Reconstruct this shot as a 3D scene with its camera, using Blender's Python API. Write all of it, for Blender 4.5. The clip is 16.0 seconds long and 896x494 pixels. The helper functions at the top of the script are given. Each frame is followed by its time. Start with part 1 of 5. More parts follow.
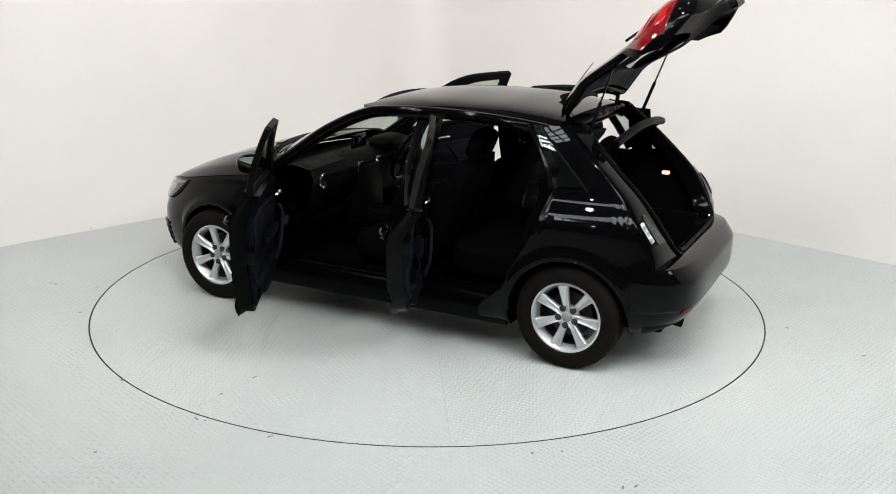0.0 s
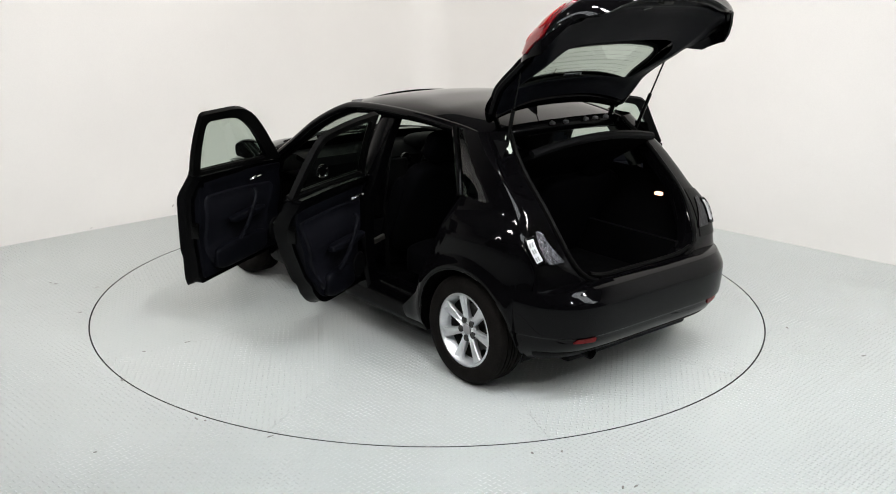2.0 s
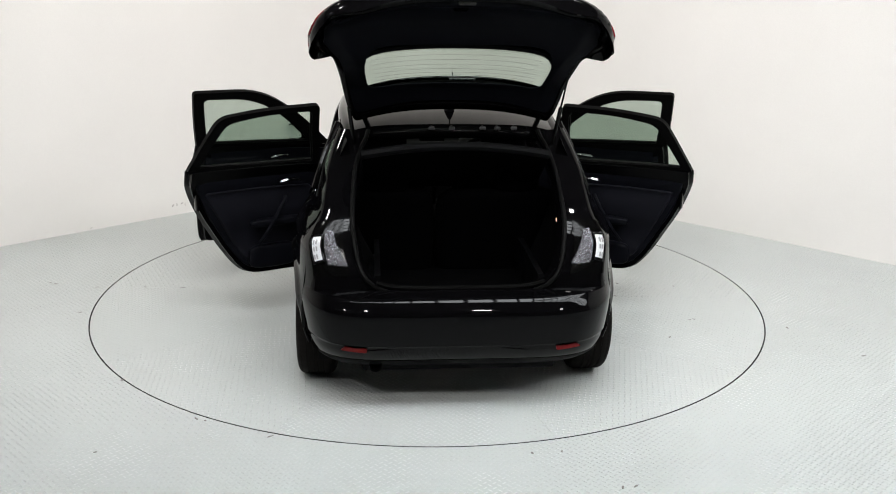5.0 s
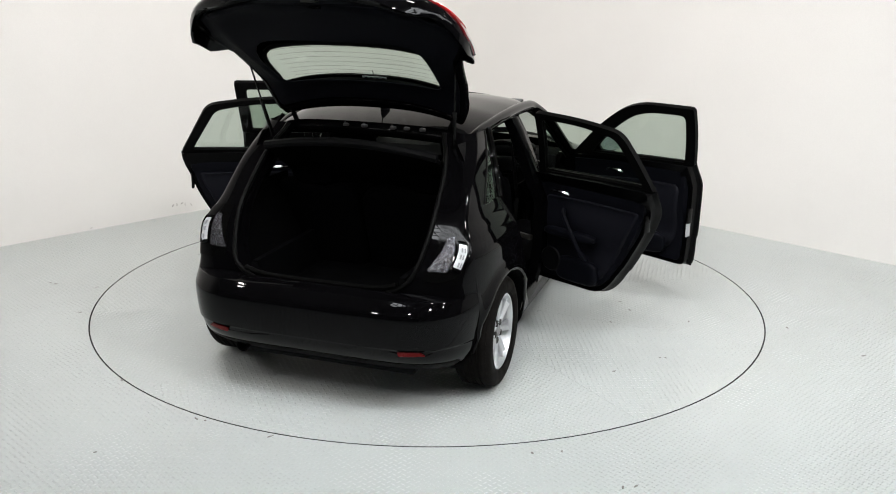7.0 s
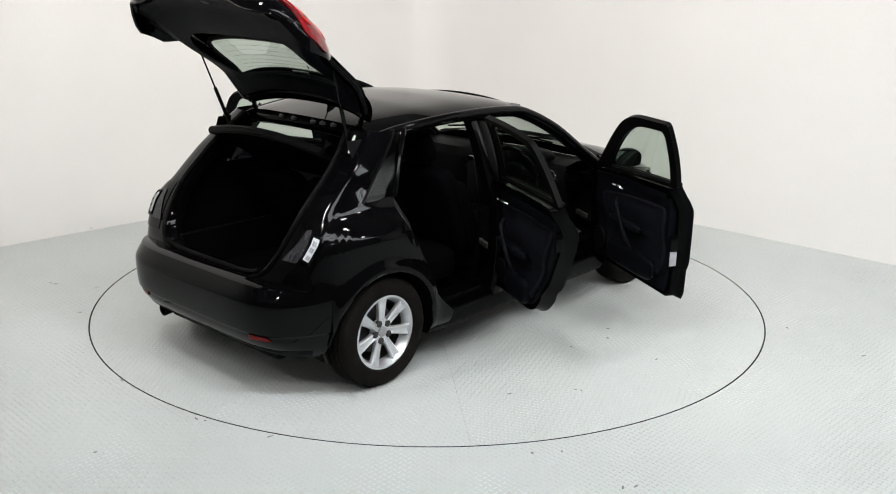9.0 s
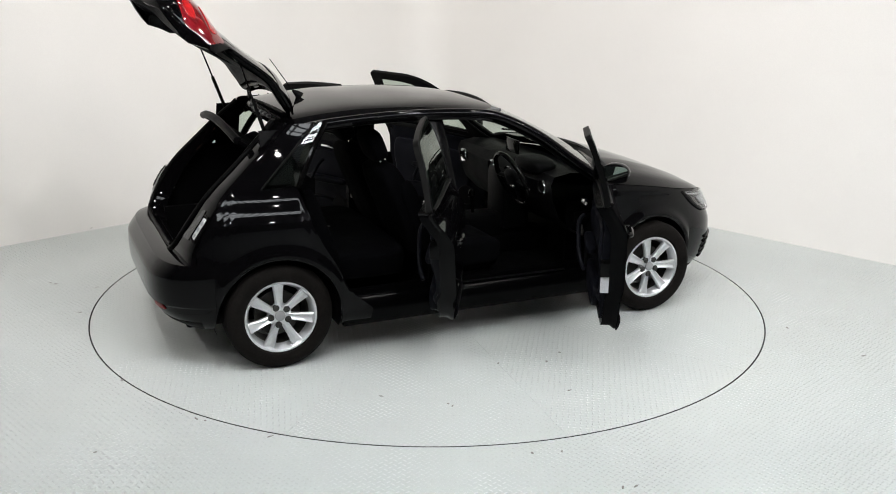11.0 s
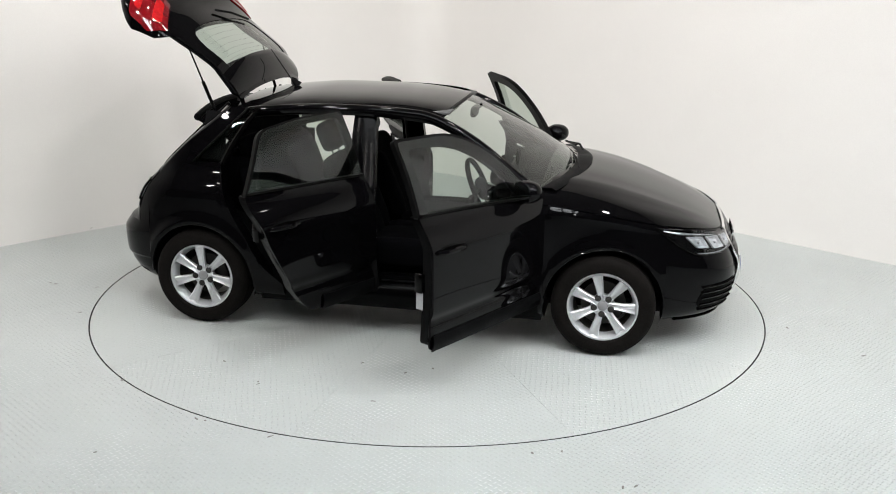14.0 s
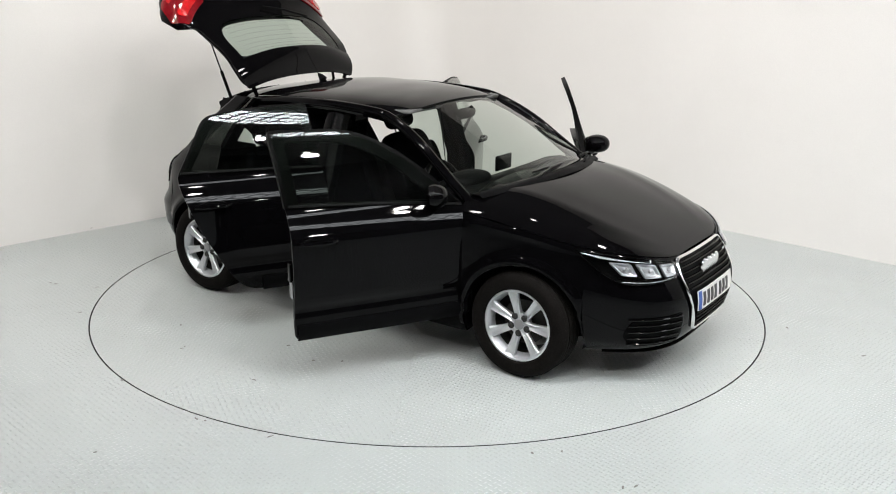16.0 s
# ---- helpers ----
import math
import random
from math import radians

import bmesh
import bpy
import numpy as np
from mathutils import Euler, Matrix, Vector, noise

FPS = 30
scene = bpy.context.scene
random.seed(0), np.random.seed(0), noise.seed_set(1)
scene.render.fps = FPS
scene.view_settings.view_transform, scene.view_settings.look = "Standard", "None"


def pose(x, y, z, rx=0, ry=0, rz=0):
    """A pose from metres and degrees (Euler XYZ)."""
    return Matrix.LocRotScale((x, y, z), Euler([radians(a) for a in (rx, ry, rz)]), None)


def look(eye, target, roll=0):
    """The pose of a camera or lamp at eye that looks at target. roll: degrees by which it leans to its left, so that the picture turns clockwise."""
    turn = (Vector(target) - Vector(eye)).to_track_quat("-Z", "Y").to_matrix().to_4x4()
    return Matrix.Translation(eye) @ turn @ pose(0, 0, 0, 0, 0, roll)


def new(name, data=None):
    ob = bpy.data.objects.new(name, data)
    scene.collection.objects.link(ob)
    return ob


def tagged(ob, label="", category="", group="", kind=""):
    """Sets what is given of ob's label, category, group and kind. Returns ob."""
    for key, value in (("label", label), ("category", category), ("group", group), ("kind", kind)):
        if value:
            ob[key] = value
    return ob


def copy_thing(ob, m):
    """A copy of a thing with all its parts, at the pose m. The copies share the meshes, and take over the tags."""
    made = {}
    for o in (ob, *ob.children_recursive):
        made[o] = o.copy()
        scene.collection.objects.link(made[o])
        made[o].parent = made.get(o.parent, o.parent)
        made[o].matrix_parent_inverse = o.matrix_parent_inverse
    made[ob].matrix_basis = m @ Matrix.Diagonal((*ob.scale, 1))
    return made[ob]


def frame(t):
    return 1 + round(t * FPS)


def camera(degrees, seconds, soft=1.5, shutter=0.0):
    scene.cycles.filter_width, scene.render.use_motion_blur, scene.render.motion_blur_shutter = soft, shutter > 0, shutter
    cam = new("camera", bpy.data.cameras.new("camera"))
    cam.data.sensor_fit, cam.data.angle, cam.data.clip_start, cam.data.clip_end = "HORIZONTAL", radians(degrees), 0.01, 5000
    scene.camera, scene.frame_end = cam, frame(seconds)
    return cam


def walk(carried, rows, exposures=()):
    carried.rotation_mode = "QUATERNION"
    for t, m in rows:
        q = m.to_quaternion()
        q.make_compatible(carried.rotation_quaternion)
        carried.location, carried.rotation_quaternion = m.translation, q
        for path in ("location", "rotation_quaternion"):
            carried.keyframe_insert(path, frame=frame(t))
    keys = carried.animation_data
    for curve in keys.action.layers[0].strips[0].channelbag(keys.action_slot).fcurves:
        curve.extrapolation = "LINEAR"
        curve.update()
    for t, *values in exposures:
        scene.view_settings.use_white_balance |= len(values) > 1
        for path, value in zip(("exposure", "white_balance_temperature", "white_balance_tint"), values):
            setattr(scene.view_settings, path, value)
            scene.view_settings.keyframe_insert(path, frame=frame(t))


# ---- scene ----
cam = camera(49.66, 16.0, soft=1.0)
CAM_POSE = pose(0.059, -6.345, 2.204) @ pose(0, 0, 0, 0, 0, -0.579) @ pose(0, 0, 0, 90 - 16.44, 0, 0) @ pose(0, 0, 0, 0, 0, 0.821)
walk(cam, [(0.0, CAM_POSE), (16.0, CAM_POSE)], exposures=[(0.0, 0.09), (16.0, 0.09)])

# the turntable turns clockwise at a steady rate, with the car on it
TABLE_R = 2.216
HEADING, RATE = 152.85, 11.726
CAR_X, CAR_Y = -0.033, -0.044

# ---- world and light: a closed hall with a glazed roof strip and ceiling spots ----
world = bpy.data.worlds.new("world")
scene.world = world
world.use_nodes = True
world.node_tree.nodes["Background"].inputs[0].default_value = (0.02, 0.02, 0.022, 1)
world.node_tree.nodes["Background"].inputs[1].default_value = 0.3

CEILING = 4.6
SKY_GLOW = 18.0
SPOT_GLOW = 130.0


SPOTS = [(-2.2, -0.5), (-0.75, -0.2), (0.75, -0.2), (2.2, -0.5), (-4.4, -2.8), (-2.2, -2.3), (0.0, -2.3), (2.2, -2.3), (4.4, -2.8), (-3.3, -5.2), (-1.1, -5.2), (1.1, -5.2), (3.3, -5.2)]
SPOT_WATTS = 128


def wall_spot(x, y):
    """The beam of a ceiling spot, turned towards the white walls."""
    data = bpy.data.lights.new("ceiling_spot_beam", "SPOT")
    data.energy, data.color, data.spot_size, data.spot_blend, data.shadow_soft_size = SPOT_WATTS * (0.55 if y > -1 else 1.0), (1.0, 0.975, 0.945), radians(120), 0.9, 0.10
    ob = new("ceiling_spot_beam", data)
    ob.matrix_basis = look((x, y, CEILING - 0.36), (x * 0.70, 1.9 - 0.3 * abs(x), 0.9))


for spot_x, spot_y in SPOTS:
    wall_spot(spot_x, spot_y)

# ---- materials ----
class Nodes:
    """A short way to write node trees."""

    def __init__(self, name):
        self.mat = bpy.data.materials.new(name)
        self.mat.use_nodes = True
        self.tree = self.mat.node_tree
        self.tree.nodes.clear()
        self.out = self.tree.nodes.new("ShaderNodeOutputMaterial")

    def add(self, kind, _props=None, **ins):
        n = self.tree.nodes.new("ShaderNode" + kind)
        for k, v in (_props or {}).items():
            if k == "operation":
                n.operation = v
            elif k == "data_type":
                n.data_type = v
            elif k == "blend_type":
                n.blend_type = v
            elif k == "feature":
                n.feature = v
        for k, v in ins.items():
            key = int(k[1:]) if k[0] == "i" and k[1:].isdigit() else k.replace("_", " ")
            self.put(n, key, v)
        return n

    def put(self, n, key, v):
        s = n.inputs[key]
        if hasattr(v, "is_output"):
            self.tree.links.new(v, s)
        elif hasattr(v, "outputs"):
            self.tree.links.new(v.outputs[0], s)
        else:
            s.default_value = v

    def maths(self, op, a, b=0.0, c=0.0):
        return self.add("Math", {"operation": op}, i0=a, i1=b, i2=c).outputs[0]

    def coords(self):
        return self.add("TexCoord").outputs["Object"]

    def noise(self, scale, detail=4, co=None, rough=0.55):
        n = self.add("TexNoise", Scale=scale, Detail=detail, Roughness=rough)
        self.put(n, "Vector", co or self.coords())
        return n.outputs[0]

    def ramp(self, fac, lo, hi, a, b):
        n = self.add("MapRange", Value=fac)
        for key, v in (("From Min", lo), ("From Max", hi), ("To Min", a), ("To Max", b)):
            self.put(n, key, v)
        return n.outputs[0]

    def mix(self, fac, a, b):
        n = self.add("Mix", {"data_type": "RGBA"})
        self.put(n, 0, fac)
        self.put(n, 6, a)
        self.put(n, 7, b)
        return n.outputs[2]

    def bump(self, height, strength, dist):
        return self.add("Bump", Height=height, Strength=strength, Distance=dist).outputs[0]

    def surface(self, shader):
        self.put(self.out, "Surface", shader)
        return self.mat


def rgb(r, g, b):
    return (r, g, b, 1.0)


def principled(name, colour, rough=0.5, metal=0.0, grain=0.0, grain_scale=60, blotch=0.0, blotch_scale=3.0, bump=0.0, coat=0.0, spec=0.5, emit=None, glow=0.0):
    n = Nodes(name)
    p = n.add("BsdfPrincipled", Metallic=metal)
    base = rgb(*colour)
    if grain or blotch:
        f = n.ramp(n.noise(grain_scale, 3), 0.3, 0.7, -grain, grain)
        g = n.ramp(n.noise(blotch_scale, 4), 0.3, 0.7, -blotch, blotch)
        k = n.maths("ADD", n.maths("ADD", f, g), 1.0)
        mulnode = n.add("VectorMath", {"operation": "SCALE"})
        n.put(mulnode, 0, colour)
        n.put(mulnode, "Scale", k)
        n.put(p, "Base Color", mulnode.outputs[0])
        n.put(p, "Roughness", n.ramp(n.noise(blotch_scale * 1.7, 3), 0.3, 0.7, rough * 0.85, min(1, rough * 1.15)))
    else:
        n.put(p, "Base Color", base)
        n.put(p, "Roughness", rough)
    if bump:
        n.put(p, "Normal", n.bump(n.noise(grain_scale, 3), bump, 0.002))
    n.put(p, "Specular IOR Level", spec)
    if coat:
        n.put(p, "Coat Weight", coat)
        n.put(p, "Coat Roughness", 0.02)
    if emit:
        n.put(p, "Emission Color", rgb(*emit))
        n.put(p, "Emission Strength", glow)
    return n.surface(p)


def pane_glass(name, tint, gloss_rough=0.0):
    """A thin sheet: tinted straight view through it, with Fresnel gloss."""
    n = Nodes(name)
    t = n.add("BsdfTransparent", Color=rgb(*tint))
    g = n.add("BsdfGlossy", Color=rgb(1, 1, 1), Roughness=gloss_rough)
    lw = n.add("LayerWeight", Blend=0.5).outputs["Facing"]
    m = n.add("MixShader")
    n.put(m, 0, n.maths("ADD", n.maths("MULTIPLY", n.maths("POWER", lw, 5.0), 0.9), 0.06))
    n.put(m, 1, t.outputs[0])
    n.put(m, 2, g.outputs[0])
    return n.surface(m)


def plate_floor(name, colour, turn=0.0):
    """Painted steel tread plate: small raised bars, crossed from cell to cell, their glints put into the colour, with
    scuffs and dirt.
    """
    n = Nodes(name)
    co = n.coords()
    rot = n.add("VectorRotate")
    n.put(rot, "Vector", co)
    rnd = n.add("ObjectInfo").outputs["Random"]
    quarter = n.maths("MULTIPLY", n.maths("FLOOR", n.maths("MULTIPLY", rnd, 3.99)), math.pi / 2)
    n.put(rot, "Angle", n.maths("ADD", quarter, math.pi / 4 + turn))
    sep = n.add("SeparateXYZ", Vector=rot)
    cell = 0.030
    u = n.maths("DIVIDE", sep.outputs[0], cell)
    v = n.maths("DIVIDE", sep.outputs[1], cell)
    par = n.maths("MODULO", n.maths("ADD", n.maths("FLOOR", u), n.maths("FLOOR", v)), 2.0)
    par = n.maths("ABSOLUTE", par)
    fu = n.maths("SUBTRACT", n.maths("FRACT", u), 0.5)
    fv = n.maths("SUBTRACT", n.maths("FRACT", v), 0.5)
    # long axis swaps with the parity
    a = n.maths("ADD", n.maths("MULTIPLY", fu, par), n.maths("MULTIPLY", fv, n.maths("SUBTRACT", 1.0, par)))
    b = n.maths("ADD", n.maths("MULTIPLY", fv, par), n.maths("MULTIPLY", fu, n.maths("SUBTRACT", 1.0, par)))
    r = n.maths("SQRT", n.maths("ADD", n.maths("POWER", n.maths("DIVIDE", a, 0.52), 2.0), n.maths("POWER", n.maths("DIVIDE", b, 0.17), 2.0)))
    bar = n.ramp(r, 0.45, 1.0, 1.0, 0.0)
    wear = n.ramp(n.noise(1.1, 5), 0.35, 0.65, 0.0, 1.0)
    fine = n.noise(90, 3)
    col = n.mix(n.maths("MULTIPLY", wear, 0.25), rgb(*colour), rgb(*[c * 0.9 for c in colour]))
    speck = n.ramp(n.noise(38, 2), 0.78, 0.84, 0.0, 1.0)
    col = n.mix(n.maths("MULTIPLY", speck, 0.35), col, rgb(0.16, 0.15, 0.13))
    # highlights on the bars, mixed in as a paler colour, stronger in some zones
    bar_glint = n.maths("MULTIPLY", bar, n.ramp(n.noise(0.7, 3), 0.35, 0.65, 0.15, 0.65))
    col = n.mix(bar_glint, col, rgb(0.74, 0.75, 0.745))
    p = n.add("BsdfPrincipled")
    n.put(p, "Base Color", col)
    n.put(p, "Roughness", n.maths("SUBTRACT", n.ramp(n.noise(2.3, 4), 0.3, 0.7, 0.32, 0.46), n.maths("MULTIPLY", bar, 0.14)))
    n.put(p, "Specular IOR Level", 0.5)
    h = n.maths("ADD", bar, n.maths("MULTIPLY", fine, 0.08))
    n.put(p, "Normal", n.bump(h, n.ramp(n.noise(0.55, 3), 0.35, 0.62, 0.5, 1.0), 0.0066))
    return n.surface(p)


def glow_mat(name, colour, strength):
    n = Nodes(name)
    e = n.add("Emission", Color=rgb(*colour), Strength=strength)
    return n.surface(e)


M_WALL = principled("wall_paint", (0.765, 0.742, 0.718), 0.75, grain=0.02, grain_scale=120, blotch=0.025, blotch_scale=0.8, bump=0.08)
M_DARKWALL = principled("hall_wall_paint", (0.06, 0.06, 0.06), 0.8, blotch=0.1, blotch_scale=0.7)
M_CEIL = principled("ceiling_paint", (0.16, 0.16, 0.16), 0.85, blotch=0.06, blotch_scale=0.6)
M_FLOOR = plate_floor("tread_plate_paint", (0.485, 0.512, 0.503))
# near-black for painted shade in gaps and bolt holes, and for roof light bars
M_GAP = principled("gap_shade_and_bar_black", (0.02, 0.02, 0.02), 0.8)
M_STEEL = principled("painted_steel", (0.25, 0.25, 0.26), 0.5, blotch=0.1)
M_SKY = glow_mat("roof_glazing_daylight", (0.93, 0.97, 1.0), SKY_GLOW)
M_SPOT = glow_mat("spot_lens", (1.0, 0.96, 0.88), SPOT_GLOW)

M_PAINT = principled("black_paint", (0.0016, 0.0015, 0.0018), 0.03, blotch=0.1, blotch_scale=2.0, spec=0.13)
M_JAMB = principled("black_jamb_paint", (0.0010, 0.0010, 0.0012), 0.22, spec=0.06)
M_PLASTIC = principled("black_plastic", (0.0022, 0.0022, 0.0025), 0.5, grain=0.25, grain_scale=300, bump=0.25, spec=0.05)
M_GLOSS = principled("gloss_black_plastic", (0.0016, 0.0016, 0.0016), 0.08, spec=0.11)
M_TRIM = principled("door_trim_plastic", (0.0030, 0.0032, 0.0050), 0.5, grain=0.3, grain_scale=420, bump=0.35, spec=0.05)
M_PAD = principled("door_pad_vinyl", (0.0048, 0.0050, 0.0075), 0.55, grain=0.3, grain_scale=420, bump=0.35, spec=0.07)
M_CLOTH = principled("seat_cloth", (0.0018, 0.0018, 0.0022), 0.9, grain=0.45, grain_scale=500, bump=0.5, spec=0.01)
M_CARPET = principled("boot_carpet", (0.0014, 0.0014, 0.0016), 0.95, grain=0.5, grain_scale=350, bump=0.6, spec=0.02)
M_LINER = principled("headlining", (0.10, 0.10, 0.10), 0.95, grain=0.1, grain_scale=300, spec=0.2)
M_SEAL = principled("rubber_seal", (0.0014, 0.0014, 0.0014), 0.45, spec=0.06)
M_TYRE = principled("tyre_rubber", (0.0062, 0.0053, 0.0048), 0.75, grain=0.3, grain_scale=90, blotch=0.25, blotch_scale=8, bump=0.3, spec=0.06)
M_ALLOY = principled("silver_alloy", (0.64, 0.65, 0.67), 0.40, metal=0.8, grain=0.05, grain_scale=200, blotch=0.06, blotch_scale=9)
M_STEELDARK = principled("brake_steel", (0.035, 0.033, 0.03), 0.5, metal=0.5, blotch=0.3, blotch_scale=12)
M_CHROME = principled("chrome", (0.85, 0.85, 0.86), 0.08, metal=1.0)
M_RED = principled("red_lamp_lens", (0.15, 0.003, 0.006), 0.07, coat=1.0, blotch=0.3, blotch_scale=14)
M_REDBRIGHT = principled("red_lamp_insert", (0.42, 0.008, 0.010), 0.12, coat=1.0, blotch=0.3, blotch_scale=30)
M_REDDARK = principled("dark_red_reflector", (0.13, 0.002, 0.003), 0.3, spec=0.15, blotch=0.2, blotch_scale=30)
M_WHITE_LENS = principled("white_lamp_lens", (0.60, 0.61, 0.63), 0.15, coat=0.6, grain=0.12, grain_scale=160)
M_FOIL = principled("crinkled_backing", (0.045, 0.045, 0.05), 0.25, metal=0.8, blotch=0.6, blotch_scale=45, bump=1.0, grain=0.2, grain_scale=90)
M_REFLECTOR = principled("lamp_reflector", (0.50, 0.51, 0.53), 0.2, metal=0.55, blotch=0.3, blotch_scale=25)
M_GLASS = pane_glass("car_glass", (0.55, 0.63, 0.57))
M_SCREEN_GLASS = pane_glass("windscreen_glass", (0.66, 0.73, 0.68))
M_LAMP_GLASS = pane_glass("lamp_glass", (0.94, 0.95, 0.96))
M_MIRROR = principled("mirror_glass", (0.88, 0.9, 0.9), 0.01, metal=1.0)
M_PLATE = principled("plate_white", (0.74, 0.74, 0.72), 0.35, grain=0.03)
M_PLATEBLUE = principled("plate_blue", (0.02, 0.09, 0.38), 0.35)
M_INK = principled("plate_ink", (0.012, 0.012, 0.012), 0.4)
M_BOOTLAMP = glow_mat("boot_lamp_glow", (1.0, 0.55, 0.36), 2.5)
M_CLIP = principled("clip_plastic", (0.035, 0.035, 0.037), 0.3)
M_WALLMARK = principled("wall_smear", (0.50, 0.47, 0.45), 0.8, grain=0.2, grain_scale=150)
M_SCUFF = principled("scuff_dirt", (0.20, 0.19, 0.18), 0.8, grain=0.3, grain_scale=150)
M_STICKER = principled("paper_sticker", (0.36, 0.36, 0.38), 0.5, grain=0.15, grain_scale=200)


# ---- mesh helpers ----
def tab(pts, smooth=True):
    """A smooth curve through (x, value) pairs, flat beyond the ends."""
    xs = [q[0] for q in pts]
    ys = [q[1] for q in pts]
    k = len(xs)
    sl = [(ys[i + 1] - ys[i]) / (xs[i + 1] - xs[i]) for i in range(k - 1)]
    tg = [sl[0]] + [0.0 if sl[i - 1] * sl[i] <= 0 else 2 * sl[i - 1] * sl[i] / (sl[i - 1] + sl[i]) for i in range(1, k - 1)] + [sl[-1]]

    def f(x):
        if x <= xs[0]:
            return ys[0]
        if x >= xs[-1]:
            return ys[-1]
        i = 0
        while x > xs[i + 1]:
            i += 1
        h = xs[i + 1] - xs[i]
        t = (x - xs[i]) / h
        if not smooth:
            return ys[i] + t * (ys[i + 1] - ys[i])
        return (ys[i] * (1 + 2 * t) * (1 - t) ** 2 + tg[i] * h * t * (1 - t) ** 2 + ys[i + 1] * t * t * (3 - 2 * t) + tg[i + 1] * h * t * t * (t - 1))
    return f


def sheet(grid, closed_u=False, closed_v=False):
    """A bmesh from a grid of points [row][column]."""
    bm = bmesh.new()
    vs = [[bm.verts.new(q) for q in row] for row in grid]
    nu, nv = len(vs), len(vs[0])
    for i in range(nu if closed_u else nu - 1):
        for j in range(nv if closed_v else nv - 1):
            a, b, c, d = vs[i][j], vs[(i + 1) % nu][j], vs[(i + 1) % nu][(j + 1) % nv], vs[i][(j + 1) % nv]
            try:
                bm.faces.new((a, b, c, d))
            except ValueError:
                pass
    return bm


def join(*bms):
    """One bmesh out of several."""
    out = bmesh.new()
    for b in bms:
        me = bpy.data.meshes.new("tmp")
        b.to_mesh(me)
        out.from_mesh(me)
        bpy.data.meshes.remove(me)
        b.free()
    return out


def moved(bm, m):
    bmesh.ops.transform(bm, matrix=m, verts=bm.verts)
    return bm


def flip(bm, side):
    """Mirrored to the car's other side for side = -1 (the shapes are drawn on the left, y > 0)."""
    if side < 0:
        bmesh.ops.scale(bm, vec=(1, -1, 1), verts=bm.verts)
        bmesh.ops.reverse_faces(bm, faces=bm.faces)
    return bm


def box(x0, x1, y0, y1, z0, z1, bevel=0.0, seg=2):
    bm = bmesh.new()
    bmesh.ops.create_cube(bm, size=1)
    bmesh.ops.scale(bm, vec=(x1 - x0, y1 - y0, z1 - z0), verts=bm.verts)
    bmesh.ops.translate(bm, vec=((x0 + x1) / 2, (y0 + y1) / 2, (z0 + z1) / 2), verts=bm.verts)
    if bevel:
        bmesh.ops.bevel(bm, geom=list(bm.edges), offset=bevel, segments=seg, affect="EDGES", profile=0.5)
    return bm


def blob(cx, cy, cz, sx, sy, sz, e=0.45, nu=14, nv=24):
    """A rounded block (superellipsoid) with half sizes sx, sy, sz."""
    def sp(v):
        return math.copysign(abs(v) ** e, v)
    grid = []
    for i in range(nu + 1):
        a = -math.pi / 2 + math.pi * i / nu
        row = []
        for j in range(nv):
            b = 2 * math.pi * j / nv
            row.append((cx + sx * sp(math.cos(a)) * sp(math.cos(b)), cy + sy * sp(math.cos(a)) * sp(math.sin(b)), cz + sz * sp(math.sin(a))))
        grid.append(row)
    bm = sheet(grid, closed_v=True)
    bmesh.ops.remove_doubles(bm, verts=bm.verts, dist=1e-5)
    return bm


def tube(path, radius, n=8, flat=1.0, caps=True, up=(0, 0, 1)):
    """A tube along a path; flat squeezes it across; radius may be a list."""
    pts = [Vector(q) for q in path]
    grid = []
    for i, q in enumerate(pts):
        d = (pts[min(i + 1, len(pts) - 1)] - pts[max(i - 1, 0)]).normalized()
        s = d.cross(Vector(up))
        s = s.normalized() if s.length > 1e-4 else d.orthogonal().normalized()
        w = s.cross(d).normalized()
        r = radius[i] if isinstance(radius, (list, tuple)) else radius
        grid.append([q + s * (r * math.cos(2 * math.pi * k / n)) + w * (r * flat * math.sin(2 * math.pi * k / n)) for k in range(n)])
    bm = sheet(grid, closed_v=True)
    if caps:
        bm.verts.ensure_lookup_table()
        m = len(pts)
        bm.faces.new([bm.verts[k] for k in range(n)][::-1])
        bm.faces.new([bm.verts[(m - 1) * n + k] for k in range(n)])
    return bm


def smooth_path(pts, per=6, closed=False):
    """Catmull-Rom through the points."""
    pts = [Vector(q) for q in pts]
    k = len(pts)
    out = []
    for i in range(k if closed else k - 1):
        p0 = pts[(i - 1) % k] if closed or i > 0 else pts[0]
        p1, p2 = pts[i], pts[(i + 1) % k]
        p3 = pts[(i + 2) % k] if closed or i + 2 < k else pts[-1]
        for j in range(per):
            t = j / per
            out.append(0.5 * ((2 * p1) + (p2 - p0) * t + (2 * p0 - 5 * p1 + 4 * p2 - p3) * t * t + (3 * p1 - p0 - 3 * p2 + p3) * t ** 3))
    if not closed:
        out.append(pts[-1])
    return out


